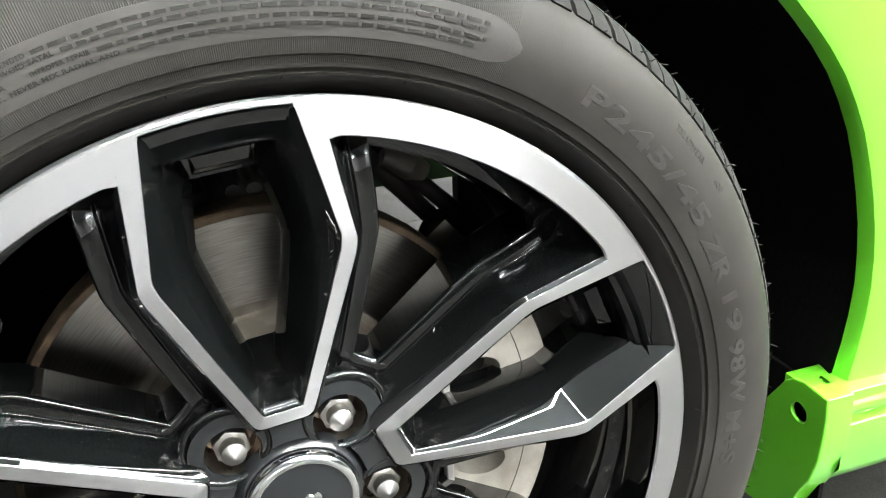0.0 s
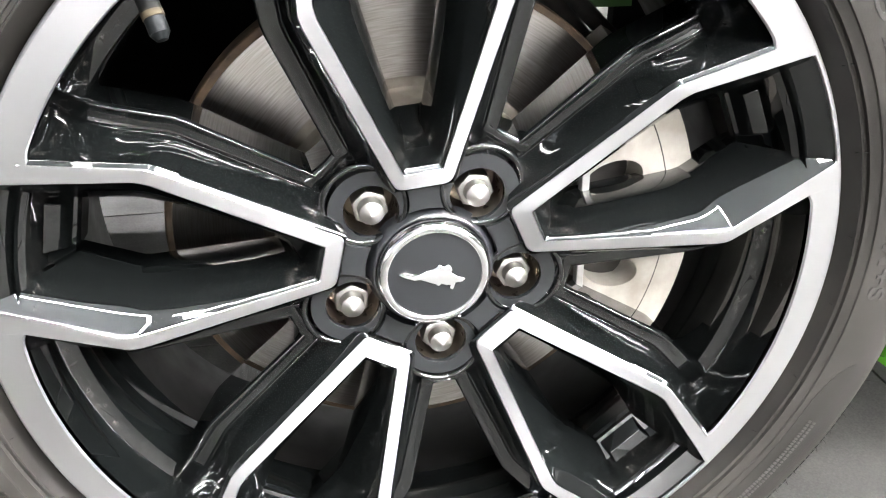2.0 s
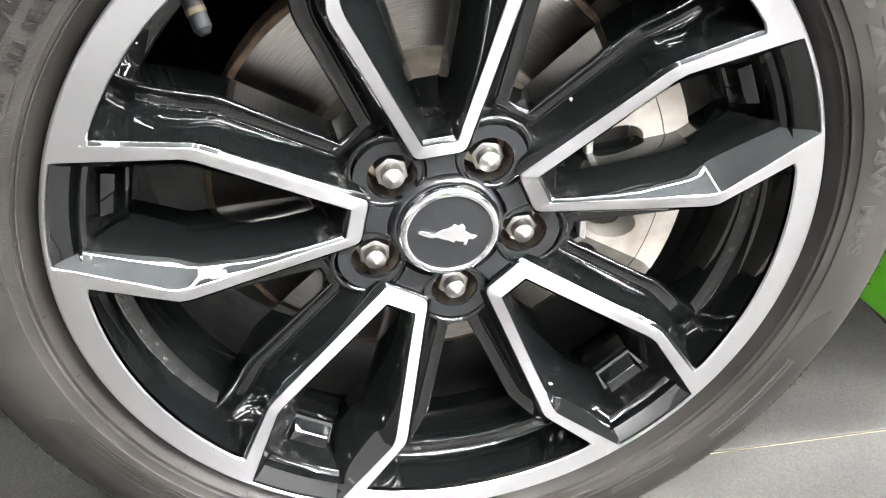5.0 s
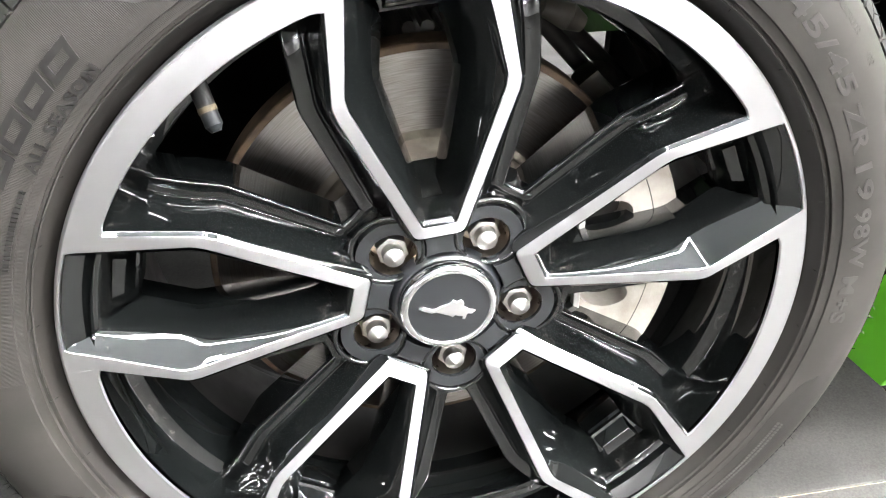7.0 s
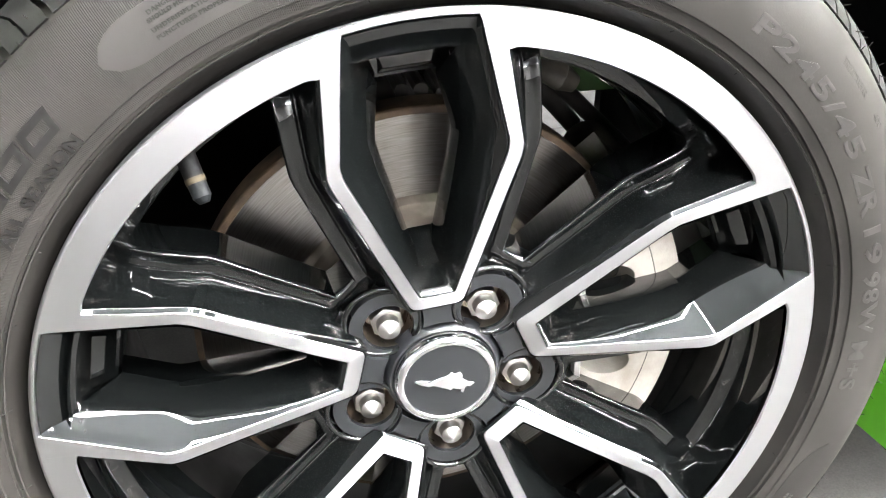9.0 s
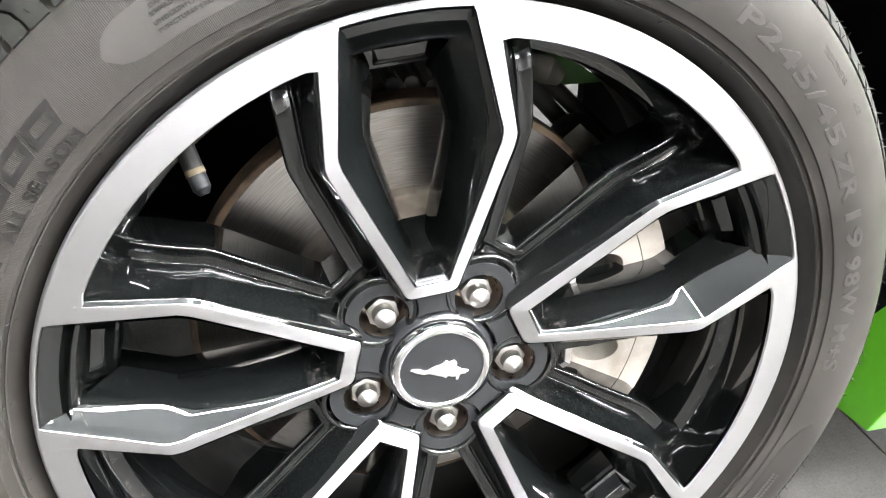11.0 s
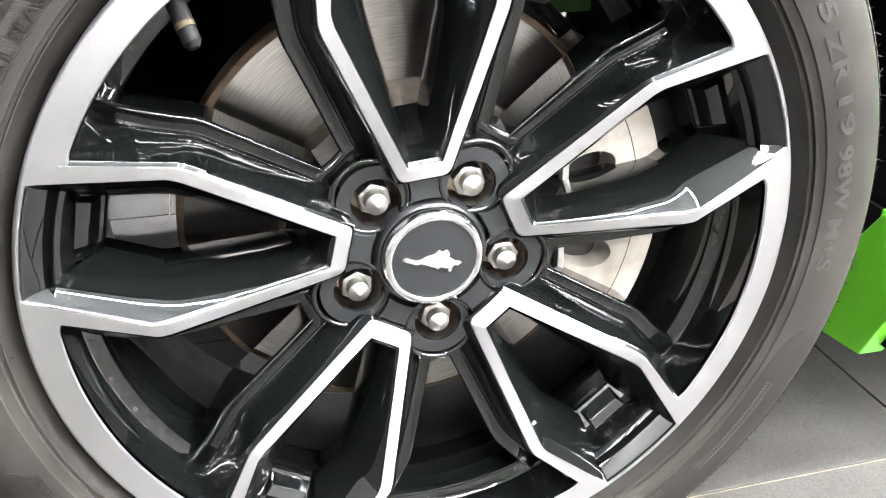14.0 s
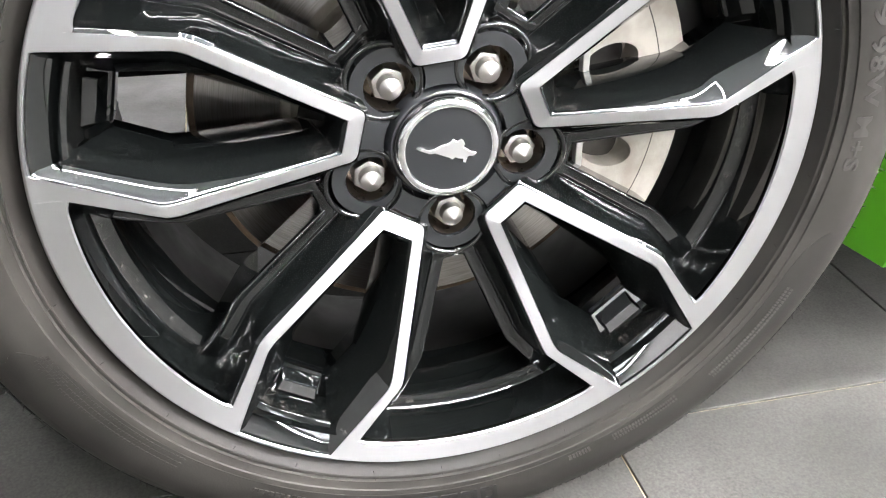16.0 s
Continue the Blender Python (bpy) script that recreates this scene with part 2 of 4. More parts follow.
link(tile_mat, _f.outputs["Fac"], _q.inputs["B"])
link(tile_mat, _q.outputs["Result"], _h.inputs["Color"])
link(tile_mat, _h.outputs["Color"], shader(tile_mat).inputs["Base Color"])
gloss_wear(tile_mat, 0.5, 0.75, 12)
relief(tile_mat, 500, 0.0004, 0.3)

lamp_glow = bpy.data.materials.new("lamp_diffuser")
lamp_glow.use_nodes = True
shader(lamp_glow).inputs["Base Color"].default_value = (0.9, 0.9, 0.9, 1)
shader(lamp_glow).inputs["Emission Color"].default_value = (1.0, 0.985, 0.985, 1)
shader(lamp_glow).inputs["Emission Strength"].default_value = 208.0
# added unseen glow on the lamps' tops, to brighten the ceiling's reflection
added_up_glow = lamp_glow.copy()
added_up_glow.name = "added_ceiling_glow"
shader(added_up_glow).inputs["Emission Strength"].default_value = 9.0
lamp_body = material("lamp_housing", (0.7, 0.7, 0.7), 0.5)


# ---- building helpers ----
def mesh_of(bm, name, material_, smooth=30):
    bmesh.ops.recalc_face_normals(bm, faces=bm.faces)
    me = bpy.data.meshes.new(name)
    bm.to_mesh(me)
    bm.free()
    for m in (material_ if isinstance(material_, (list, tuple)) else [material_]):
        me.materials.append(m)
    if smooth:
        for p in me.polygons:
            p.use_smooth = True
        me.set_sharp_from_angle(angle=radians(smooth))
    return me


def part(name, bm, material_, parent=None, label="", smooth=30, bevel=0.0, segments=2):
    """Links a bmesh as one mesh object under a thing or a part."""
    ob = new(name, mesh_of(bm, name, material_, 180 if bevel else smooth))
    if parent:
        ob.parent = parent
    if label:
        ob["label"] = label
    if bevel:
        b = ob.modifiers.new("edges", "BEVEL")
        b.width, b.segments, b.limit_method, b.angle_limit = bevel, segments, "ANGLE", radians(35)
        b.harden_normals = True
    return ob


def thing(name, at, label, category, group="", kind=""):
    ob = new(name)
    ob.location = at
    ob.empty_display_size = 0.05
    return tagged(ob, label, category, group, kind)


def box(bm, lo, hi):
    vs = [bm.verts.new((x, y, z)) for x in (lo[0], hi[0]) for y in (lo[1], hi[1]) for z in (lo[2], hi[2])]
    for f in ((0, 1, 3, 2), (4, 6, 7, 5), (0, 4, 5, 1), (2, 3, 7, 6), (0, 2, 6, 4), (1, 5, 7, 3)):
        bm.faces.new([vs[i] for i in f])
    return bm


def around(profile, steps=128, start=0.0, end=360.0, bm=None):
    """Turns a list of (radius, y) round the y axis."""
    bm = bm or bmesh.new()
    full = abs(end - start) > 359.9
    rings = []
    for i in range(steps if full else steps + 1):
        a = radians(start + (end - start) * i / steps)
        rings.append([bm.verts.new((r * math.cos(a), y, r * math.sin(a))) for r, y in profile])
    for i in range(steps):
        a, b = rings[i], rings[(i + 1) % len(rings)]
        for j in range(len(profile) - 1):
            if profile[j][0] < 1e-6 and profile[j + 1][0] < 1e-6:
                continue
            bm.faces.new((a[j], a[j + 1], b[j + 1], b[j]))
    return bm


def prism(outline, y0, y1, bm=None, taper=1.0):
    """Extrudes an outline of (x, z) from y0 to y1."""
    bm = bm or bmesh.new()
    n = len(outline)
    cx, cz = sum(p[0] for p in outline) / n, sum(p[1] for p in outline) / n
    a = [bm.verts.new((x, y0, z)) for x, z in outline]
    b = [bm.verts.new((cx + (x - cx) * taper, y1, cz + (z - cz) * taper)) for x, z in outline]
    bm.faces.new(a)
    bm.faces.new(b[::-1])
    for i in range(n):
        bm.faces.new((a[i], b[i], b[(i + 1) % n], a[(i + 1) % n]))
    return bm


def rod(bm, p, q, r0, r1=None, sides=10):
    """A round bar from p to q."""
    p, q = Vector(p), Vector(q)
    r1 = r0 if r1 is None else r1
    turn = (q - p).to_track_quat("Z", "Y").to_matrix()
    ends = []
    for c, r in ((p, r0), (q, r1)):
        ends.append([bm.verts.new(c + turn @ Vector((r * math.cos(t), r * math.sin(t), 0))) for t in (2 * math.pi * i / sides for i in range(sides))])
    for i in range(sides):
        j = (i + 1) % sides
        bm.faces.new((ends[0][i], ends[0][j], ends[1][j], ends[1][i]))
    bm.faces.new(ends[0][::-1])
    bm.faces.new(ends[1])
    return bm


def carve(me, cutters):
    """Cuts closed meshes out of a closed mesh, and returns the result."""
    ob = new("carved", me)
    tools = []
    for c in cutters:
        t = new("cutter", c)
        tools.append(t)
        b = ob.modifiers.new("cut", "BOOLEAN")
        b.operation, b.solver, b.object = "DIFFERENCE", "EXACT", t
    graph = bpy.context.evaluated_depsgraph_get()
    done = bpy.data.meshes.new_from_object(ob.evaluated_get(graph))
    for o in [ob, *tools]:
        bpy.data.objects.remove(o)
    return done


def circle(cx, cz, r, n=32, squash=1.0, turn=0.0):
    c, s = math.cos(turn), math.sin(turn)
    pts = [(r * math.cos(2 * math.pi * i / n), r * squash * math.sin(2 * math.pi * i / n)) for i in range(n)]
    return [(cx + x * c - z * s, cz + x * s + z * c) for x, z in pts]


def at_polar(r, deg, y=0.0):
    return Vector((r * math.cos(radians(deg)), y, r * math.sin(radians(deg))))


# ---- floor and room ----
floor = new("floor", mesh_of(box(bmesh.new(), (-5, -12, -0.05), (9, 5, -0.003)), "floor", grout_mat, 0))
tagged(floor, "grout bed under the grey floor tiles", "floor", kind="structure")

for name, lo, hi in (("wall_south", (-5.1, -12.1, 0), (9.1, -12, 3.2)), ("wall_north", (-5.1, 5, 0), (9.1, 5.1, 3.2)),
                     ("wall_west", (-5.1, -12, 0), (-5, 5, 3.2)), ("wall_east", (9, -12, 0), (9.1, 5, 3.2))):
    pale = name in ("wall_west", "wall_south")
    tagged(new(name, mesh_of(box(bmesh.new(), lo, hi), name, pale_wall if pale else wall_paint, 0)),
           "plain pale grey painted showroom wall" if pale else "plain dark grey painted showroom wall", "wall", kind="structure")
tagged(new("ceiling", mesh_of(box(bmesh.new(), (-5.1, -12.1, 3.2), (9.1, 5.1, 3.3)), "ceiling", ceiling_paint, 0)), "plain pale ceiling over hanging lamps", "ceiling", kind="structure")


def ceiling_lamp(x, y, w, d, up=0.0):
    up = up or d
    lamp = thing("ceiling_lamp", (x, y, 3.2), "long ceiling lamp on thin rods, with an added upward glow", "ceiling lamp", "ceiling lamps")
    bm = box(bmesh.new(), (-w / 2 - 0.03, -max(d, up) / 2 - 0.03, -0.45), (w / 2 + 0.03, max(d, up) / 2 + 0.03, -0.404))
    part("housing", bm, lamp_body, lamp, smooth=0)
    bm = box(bmesh.new(), (-w / 2, -d / 2, -0.462), (w / 2, d / 2, -0.452))
    part("diffuser", bm, lamp_glow, lamp, "glowing white diffuser", smooth=0)
    bm = box(bmesh.new(), (-w / 2, -up / 2, -0.402), (w / 2, up / 2, -0.392))
    part("added_up_light", bm, added_up_glow, lamp, "added glow that brightens the ceiling", smooth=0)
    for s in (-1, 1):
        part("hanger", rod(bmesh.new(), (s * w * 0.4, 0, -0.405), (s * w * 0.4, 0, -0.002), 0.004), lamp_body, lamp)
    return lamp


def light_frame(x0, x1, y0, y1, cross):
    """Rectangle of thin glowing tubes with cross tubes, hung under the ceiling."""
    lamp = thing("light_frame", ((x0 + x1) / 2, (y0 + y1) / 2, 3.2), "hanging rectangular frame of thin glowing white tubes", "ceiling lamp")
    hx, hy, w = (x1 - x0) / 2, (y1 - y0) / 2, 0.022
    bars = [((-hx, s * hy), (hx, s * hy)) for s in (-1, 1)] + [((c, -hy + 0.03), (c, hy - 0.03)) for c in (-hx, hx, *cross)]
    for (ax, ay), (bx, by) in bars:
        gx, gy = (0, w) if ay == by else (w, 0)
        part("housing", box(bmesh.new(), (ax - gx - 0.004, ay - gy - 0.004, -0.45), (bx + gx + 0.004, by + gy + 0.004, -0.424)), lamp_body, lamp, smooth=0)
        part("tube", box(bmesh.new(), (ax - gx, ay - gy, -0.462), (bx + gx, by + gy, -0.452)), lamp_glow, lamp, "glowing white tube", smooth=0)
        part("added_tube_glow", box(bmesh.new(), (ax - gx, ay - gy, -0.422), (bx + gx, by + gy, -0.412)), added_up_glow, lamp, "added glow over the tube that brightens the ceiling", smooth=0)
    for sx in (-1, 1):
        for sy in (-1, 1):
            part("hanger", rod(bmesh.new(), (sx * hx * 0.9, sy * hy, -0.43), (sx * hx * 0.9, sy * hy, -0.002), 0.003), lamp_body, lamp)
    return lamp


for lx, ly, ld in ((3.2, -0.75, 0.16), (3.2, -1.5, 0.18), (1.6, -3.2, 0.10), (4.6, -2.4, 0.16), (6.4, -9.6, 0.25), (-3.4, -10.8, 0.2), (3.2, 2.6, 0.18), (-0.6, 3.6, 0.10)):
    # south lamps get a wider added glow, to brighten the far ceiling
    ceiling_lamp(lx, ly, 2.8, ld, 1.6 if ly < -4 else 0.0)
light_frame(-0.35, 2.0, -2.0, -0.63, (0.375,))


# ---- the wheel ----
wheel = thing("alloy_wheel", AXIS, "black and machined aluminium wheel with tyre on grey tiles", "wheel")

# rim: barrel, lip and wells
RIM_R = 0.2625
barrel = [(RIM_R, -0.0262), (0.2632, -0.022), (0.2615, -0.012), (0.25, 0.0), (0.246, 0.06), (0.240, 0.15), (0.252, 0.195), (0.256, 0.197),
          (0.252, 0.190), (0.226, 0.150), (0.222, 0.060), (0.2275, 0.0165), (0.229, 0.0135), (0.238, 0.0105), (0.2398, 0.0085),
          (0.2405, -0.005), (0.2414, -0.0245)]
barrel_paint = material("dusty_barrel_paint", (0.004, 0.0038, 0.0036), 0.45, 0.0, 0.0, 0.3)
mottle(barrel_paint, (0.0018, 0.0018, 0.0018), (0.007, 0.0066, 0.006), 9, 8, 0.35, 0.7, (1, 6, 1))
gloss_wear(barrel_paint, 0.28, 0.55, 20)
rim = part("rim", around(barrel, 180), [black_gloss, barrel_paint], wheel, "gloss black rim barrel with a bright machined lip", smooth=40)


for p in rim.data.polygons:
    if p.center.y > 0.05:
        p.material_index = 1


def rim_inner(a):
    """Inner edge of the turned ring, by the angle from a spoke pair's middle."""
    a = abs(a)
    if a <= 8.32:
        return 0.2583
    if a <= 12.2:
        return 0.2583 + (0.2445 - 0.2583) * (a - 8.32) / 3.88
    return float(np.interp(a, (12.21, 12.6, 13.0, 13.5, 14.3), (0.2405, 0.2397, 0.2404, 0.2412, 0.2418)))


FACE = -0.0295


def ring_face():
    """Flat turned ring with small chamfers; it runs on into the spokes' faces."""
    bm = bmesh.new()
    angles = sorted({a for a in [-36 + i * 0.75 for i in range(97)]} | {-14.3, -13.0, -12.6, -12.21, -12.2, -8.32, 8.32, 12.2, 12.21, 12.6, 13.0, 14.3})
    cols = []
    for k in range(5):
        for a in angles[:-1]:
            w = PHI - 72 * k - a
            r = rim_inner(a)
            joint = 8.31 < abs(a) < 12.205
            inner = ((r - 0.0008, FACE + 0.00006), (r + 0.0006, FACE + 0.00006)) if joint else ((r, FACE + 0.0016), (r + 0.0009, FACE))
            cols.append([bm.verts.new(at_polar(q, w, y)) for q, y in inner + ((0.2606, FACE), (0.2617, FACE + 0.0007), (RIM_R, FACE + 0.0020), (RIM_R + 0.0002, FACE + 0.004))])
    n = len(cols)
    for i in range(n):
        a, b = cols[i], cols[(i + 1) % n]
        for j in range(5):
            bm.faces.new((a[j], a[j + 1], b[j + 1], b[j]))
    return bm


part("machined_lip", ring_face(), alloy, rim, "bright machined aluminium ring", smooth=8)

# each rail: points at the hub, the knee and the rim as (along, across, y) in millimetres
RAILS = [
    ((97, 10, 46), (177, 33, 46), (222, 26, 46)),
    ((90, 6.5, 32), (177, 24, 13), (213, 17.5, 13)),
    ((84, 7.8, 15), (177.6, 28, 1.5), (223, 21.5, 2)),
    ((80.2, 8.8, 4.5), (178.2, 33.6, -7.8), (233, 26, -7.9)),
    ((77.8, 9.6, 0.8), (178.6, 39.6, -16.5), (242.6, 30, -16.8)),
    ((75.3, 10.3, -4.6), (178.8, 45.2, -24.6), (252, 34.2, -25.6)),
    ((73.6, 11.0, -6.4), (179.2, 48.5, -27.6), (255, 36.7, -28)),
    ((72.1, 11.7, -7.2), (179.3, 49.5, -29.3), (255.6, 37.5, -29.5)),
    ((60.0, 17.2, -2.2), (175.0, 58.2, -29.3), (239.0, 51.7, -29.5)),
    ((58.4, 18.9, 0.0), (173.8, 60.9, -26.4), (237.6, 54.4, -27)),
    ((66, 27, 9), (170.5, 63.2, -8), (236, 57, -10)),
    ((77.5, 38.8, 14.5), (166.3, 66.2, 5), (228, 67, 0.8)),
    ((78, 40.2, 12.2), (166, 67.6, 2.8), (228, 68.2, -1.6)),
    ((79, 44.5, 13.0), (165.8, 72.3, 4.0), (228, 73.8, -0.6)),
    ((80, 48.9, 11.6), (165.5, 77.0, 2.8), (228, 79.4, -2)),
    ((80.5, 50.3, 13.5), (165.2, 78.6, 5), (228, 81, 0)),
    ((81.5, 49, 46), (165, 75, 46), (226, 76, 46)),
]
STATIONS = (0, 0.12, 0.3, 0.5, 0.7, 0.88, 0.95, 1.0, 1.05, 1.12, 1.3, 1.5, 1.7, 1.82, 1.92, 2.0)


def on_rail(rail, s):
    a, k, b = (Vector(p) for p in rail)
    def plain(q):
        return a.lerp(k, q) if q <= 1 else k.lerp(b, q - 1)
    if abs(s - 1) < 1e-6:
        return plain(0.95) * 0.25 + k * 0.5 + plain(1.1) * 0.25
    return plain(s)


def spoke_rail(j, s):
    """A rail of the black spoke; the pocket's wall is rounded at the knee, the ridge bends back into the rim."""
    p = on_rail(RAILS[j], s)
    if 1 <= j <= 5 and 0.87 < s < 1.13:
        a, k, b = on_rail(RAILS[j], 0.88), Vector(RAILS[j][1]), on_rail(RAILS[j], 1.12)
        f = (s - 0.88) / 0.24
        p = p.lerp(a.lerp(k, f).lerp(k.lerp(b, f), f), 1.0 if j < 5 else 0.4)
    if 11 <= j <= 15 and s > 1.2:
        p.z += 13 * ((s - 1.2) / 0.8) ** 3
    return p


def spoke_point(p, side, k):
    """(along, across, y) in millimetres to the wheel's own space."""
    t = radians(PHI - 72 * k)
    u, v = p[0] / 1000, side * p[1] / 1000
    return Vector((u * math.cos(t) - v * math.sin(t), p[2] / 1000, u * math.sin(t) + v * math.cos(t)))


def spoke_black(k):
    bm = bmesh.new()
    grids = {}
    for side in (1, -1):
        grid = [[bm.verts.new(spoke_point(spoke_rail(j, s), side, k)) for j in range(len(RAILS))] for s in STATIONS]
        grids[side] = grid
        n = len(RAILS)
        for i in range(len(STATIONS) - 1):
            for j in range(n):
                if j == 7:
                    continue
                q = (j + 1) % n
                bm.faces.new((grid[i][j], grid[i][q], grid[i + 1][q], grid[i + 1][j]))
        bm.faces.new([grid[0][i] for i in (0, 16, 15, 14, 13, 12, 11, 10)])
    # the bar that joins both arms at the hub
    l, r = grids[1][0], grids[-1][0]
    for j in (0, 1, 2, 3, 4, 5, 6, 8, 9):
        bm.faces.new((l[j], l[j + 1], r[j + 1], r[j]))
    return bm


def pocket_end(k):
    """Stepped end of the pocket under the rim."""
    bm = bmesh.new()
    rows = [((255.4, 37.1, -28.6), 2.7), ((254.2, 36.7, -27.4), 2.7), ((249.5, 35.6, -24.5), 2.6), ((243, 33.9, -20.2), 2.5), ((237, 32.2, -15.9), 2.4), ((236.2, 31.8, -15.2), 2.3), ((235.4, 31.4, -14.2), 2.2), ((235.0, 31, -12.6), 2.1), ((232.5, 28, 2), 1), ((230, 27, 8), 0), ((216, 24, 16), 0), ((214, 22, 46), 0)]
    mesh = []
    for (u, v, y), bow in rows:
        mesh.append([bm.verts.new(spoke_point((u + bow * (1 - (i / 4) ** 2), v * i / 4, y), 1, k)) for i in range(-4, 5)])
    for a, b in zip(mesh, mesh[1:]):
        for i in range(8):
            bm.faces.new((a[i], a[i + 1], b[i + 1], b[i]))
    return bm


def pocket_block(k):
    """Raised block on the pocket's floor, with a sloping top."""
    bm = bmesh.new()
    top = [(231.8, 16.5, 1.2), (231.8, -16.5, 1.2), (223.5, -14.5, 5.4), (223.5, 14.5, 5.4)]
    low = [(234.5, 19, 18), (234.5, -19, 18), (214, -18, 22), (214, 18, 22)]
    a = [bm.verts.new(spoke_point(p, 1, k)) for p in top]
    b = [bm.verts.new(spoke_point(p, 1, k)) for p in low]
    bm.faces.new(a)
    bm.faces.new(b)
    for i in range(4):
        bm.faces.new((a[i], b[i], b[(i + 1) % 4], a[(i + 1) % 4]))
    bmesh.ops.bevel(bm, geom=bm.edges[:], offset=0.0008, segments=2, affect="EDGES", profile=0.5)
    return bm


def spoke_bright(k):
    """Machined face of one spoke pair, with rounded outer corners at the hub."""
    bm = bmesh.new()
    cols = []
    seq = [(1, s) for s in STATIONS[::-1]] + [(-1, s) for s in STATIONS]
    corner = on_rail(RAILS[8], 0)
    run = (on_rail(RAILS[8], 0.06) - corner)
    for side, s in seq:
        p = on_rail(RAILS[7], s)
        ends = [on_rail(RAILS[8], s)]
        if s == 0:
            a, c = corner + run * 0.75, corner + Vector((0, -5.5, 0))
            ends = [a.lerp(corner, f).lerp(corner.lerp(c, f), f) for f in (0, 0.25, 0.5, 0.75, 1.0)]
            if side < 0:
                ends.reverse()
        for q in ends:
            n = (q - p).normalized()
            chamfer = Vector((0, 0, 0.0 if s == 2.0 else 0.7))
            cols.append([bm.verts.new(spoke_point(c, side, k)) for c in (p + chamfer, p + n * 0.7, q - n * 0.7, q + chamfer)])
    for a, b in zip(cols, cols[1:]):
        for j in range(3):
            try:
                bm.faces.new((a[j], a[j + 1], b[j + 1], b[j]))
            except ValueError:
                pass
    bmesh.ops.remove_doubles(bm, verts=bm.verts, dist=1e-6)
    return bm


for k in range(5):
    spoke = part("spoke", spoke_black(k), black_gloss, wheel, "gloss black spoke pair with machined bright edges" if k == 0 else "", smooth=32, bevel=0.0017, segments=3)
    part("pocket_end", pocket_end(k), black_gloss, spoke, smooth=12)
    part("pocket_block", pocket_block(k), black_gloss, spoke, smooth=0)
    part("machined_face", spoke_bright(k), alloy, spoke, "bright machined aluminium face", smooth=9)


# hub with five bosses and nut holes
def hub_outline(scale=1.0, grow=0.0):
    pts = []
    for i in range(240):
        w = i * 1.5
        a = (w - (PHI - 36) + 36) % 72 - 36
        r = 0.0585
        s = math.sin(radians(a)) * 0.05715
        if abs(s) < 0.027:
            r = max(r, 0.05715 * math.cos(radians(a)) + math.sqrt(0.027 ** 2 - s * s))
        pts.append(((r + grow) * math.cos(radians(w)), (r + grow) * math.sin(radians(w))))
    return pts


hub_mesh = mesh_of(prism(hub_outline(), 0.0022, 0.046), "hub", hub_paint, 0)
cutters = []
for k in range(5):
    c = at_polar(0.05715, PHI - 36 - 72 * k)
    cutters.append(mesh_of(prism(circle(c.x, c.z, 0.0176, 40), -0.02, 0.034), "hole", hub_paint, 0))
for k in range(5):
    c = at_polar(0.05715 + 0.006, PHI - 36 - 72 * k)
    cutters.append(mesh_of(prism(circle(c.x, c.z, 0.0275, 48), -0.02, 0.0046), "step", hub_paint, 0))
cutters.append(mesh_of(prism(circle(0, 0, 0.0436, 64), -0.02, 0.012), "seat", black_gloss, 0))
hub = new("hub", carve(hub_mesh, cutters))
hub.parent = wheel
for p in hub.data.polygons:
    p.use_smooth = True
_m = hub.modifiers.new("edges", "BEVEL")
_m.width, _m.segments, _m.limit_method, _m.angle_limit = 0.002, 4, "ANGLE", radians(40)
_m.harden_normals = True
hub["label"] = "satin black hub face with five nut holes"

for k in range(5):
    w = PHI - 36 - 72 * k
    # web that joins the ridges of neighbouring spokes behind a nut boss
    bm = bmesh.new()
    sec = [(0.080, 0.0175), (0.0875, 0.0135), (0.0900, 0.0122), (0.0955, 0.0118), (0.0985, 0.0135), (0.1000, 0.046), (0.080, 0.046)]
    cols = []
    for i in range(9):
        f = -1 + i / 4
        r_add = 0.005 * f * f
        cols.append([bm.verts.new(at_polar(r + r_add, w + f * 10.5, y - 0.0006 * abs(f))) for r, y in sec])
    for a, b in zip(cols, cols[1:]):
        for j in range(7):
            bm.faces.new((a[j], a[(j + 1) % 7], b[(j + 1) % 7], b[j]))
    bm.faces.new(cols[0])
    bm.faces.new(cols[-1][::-1])
    part("web", bm, black_gloss, hub, smooth=35, bevel=0.0016, segments=3)


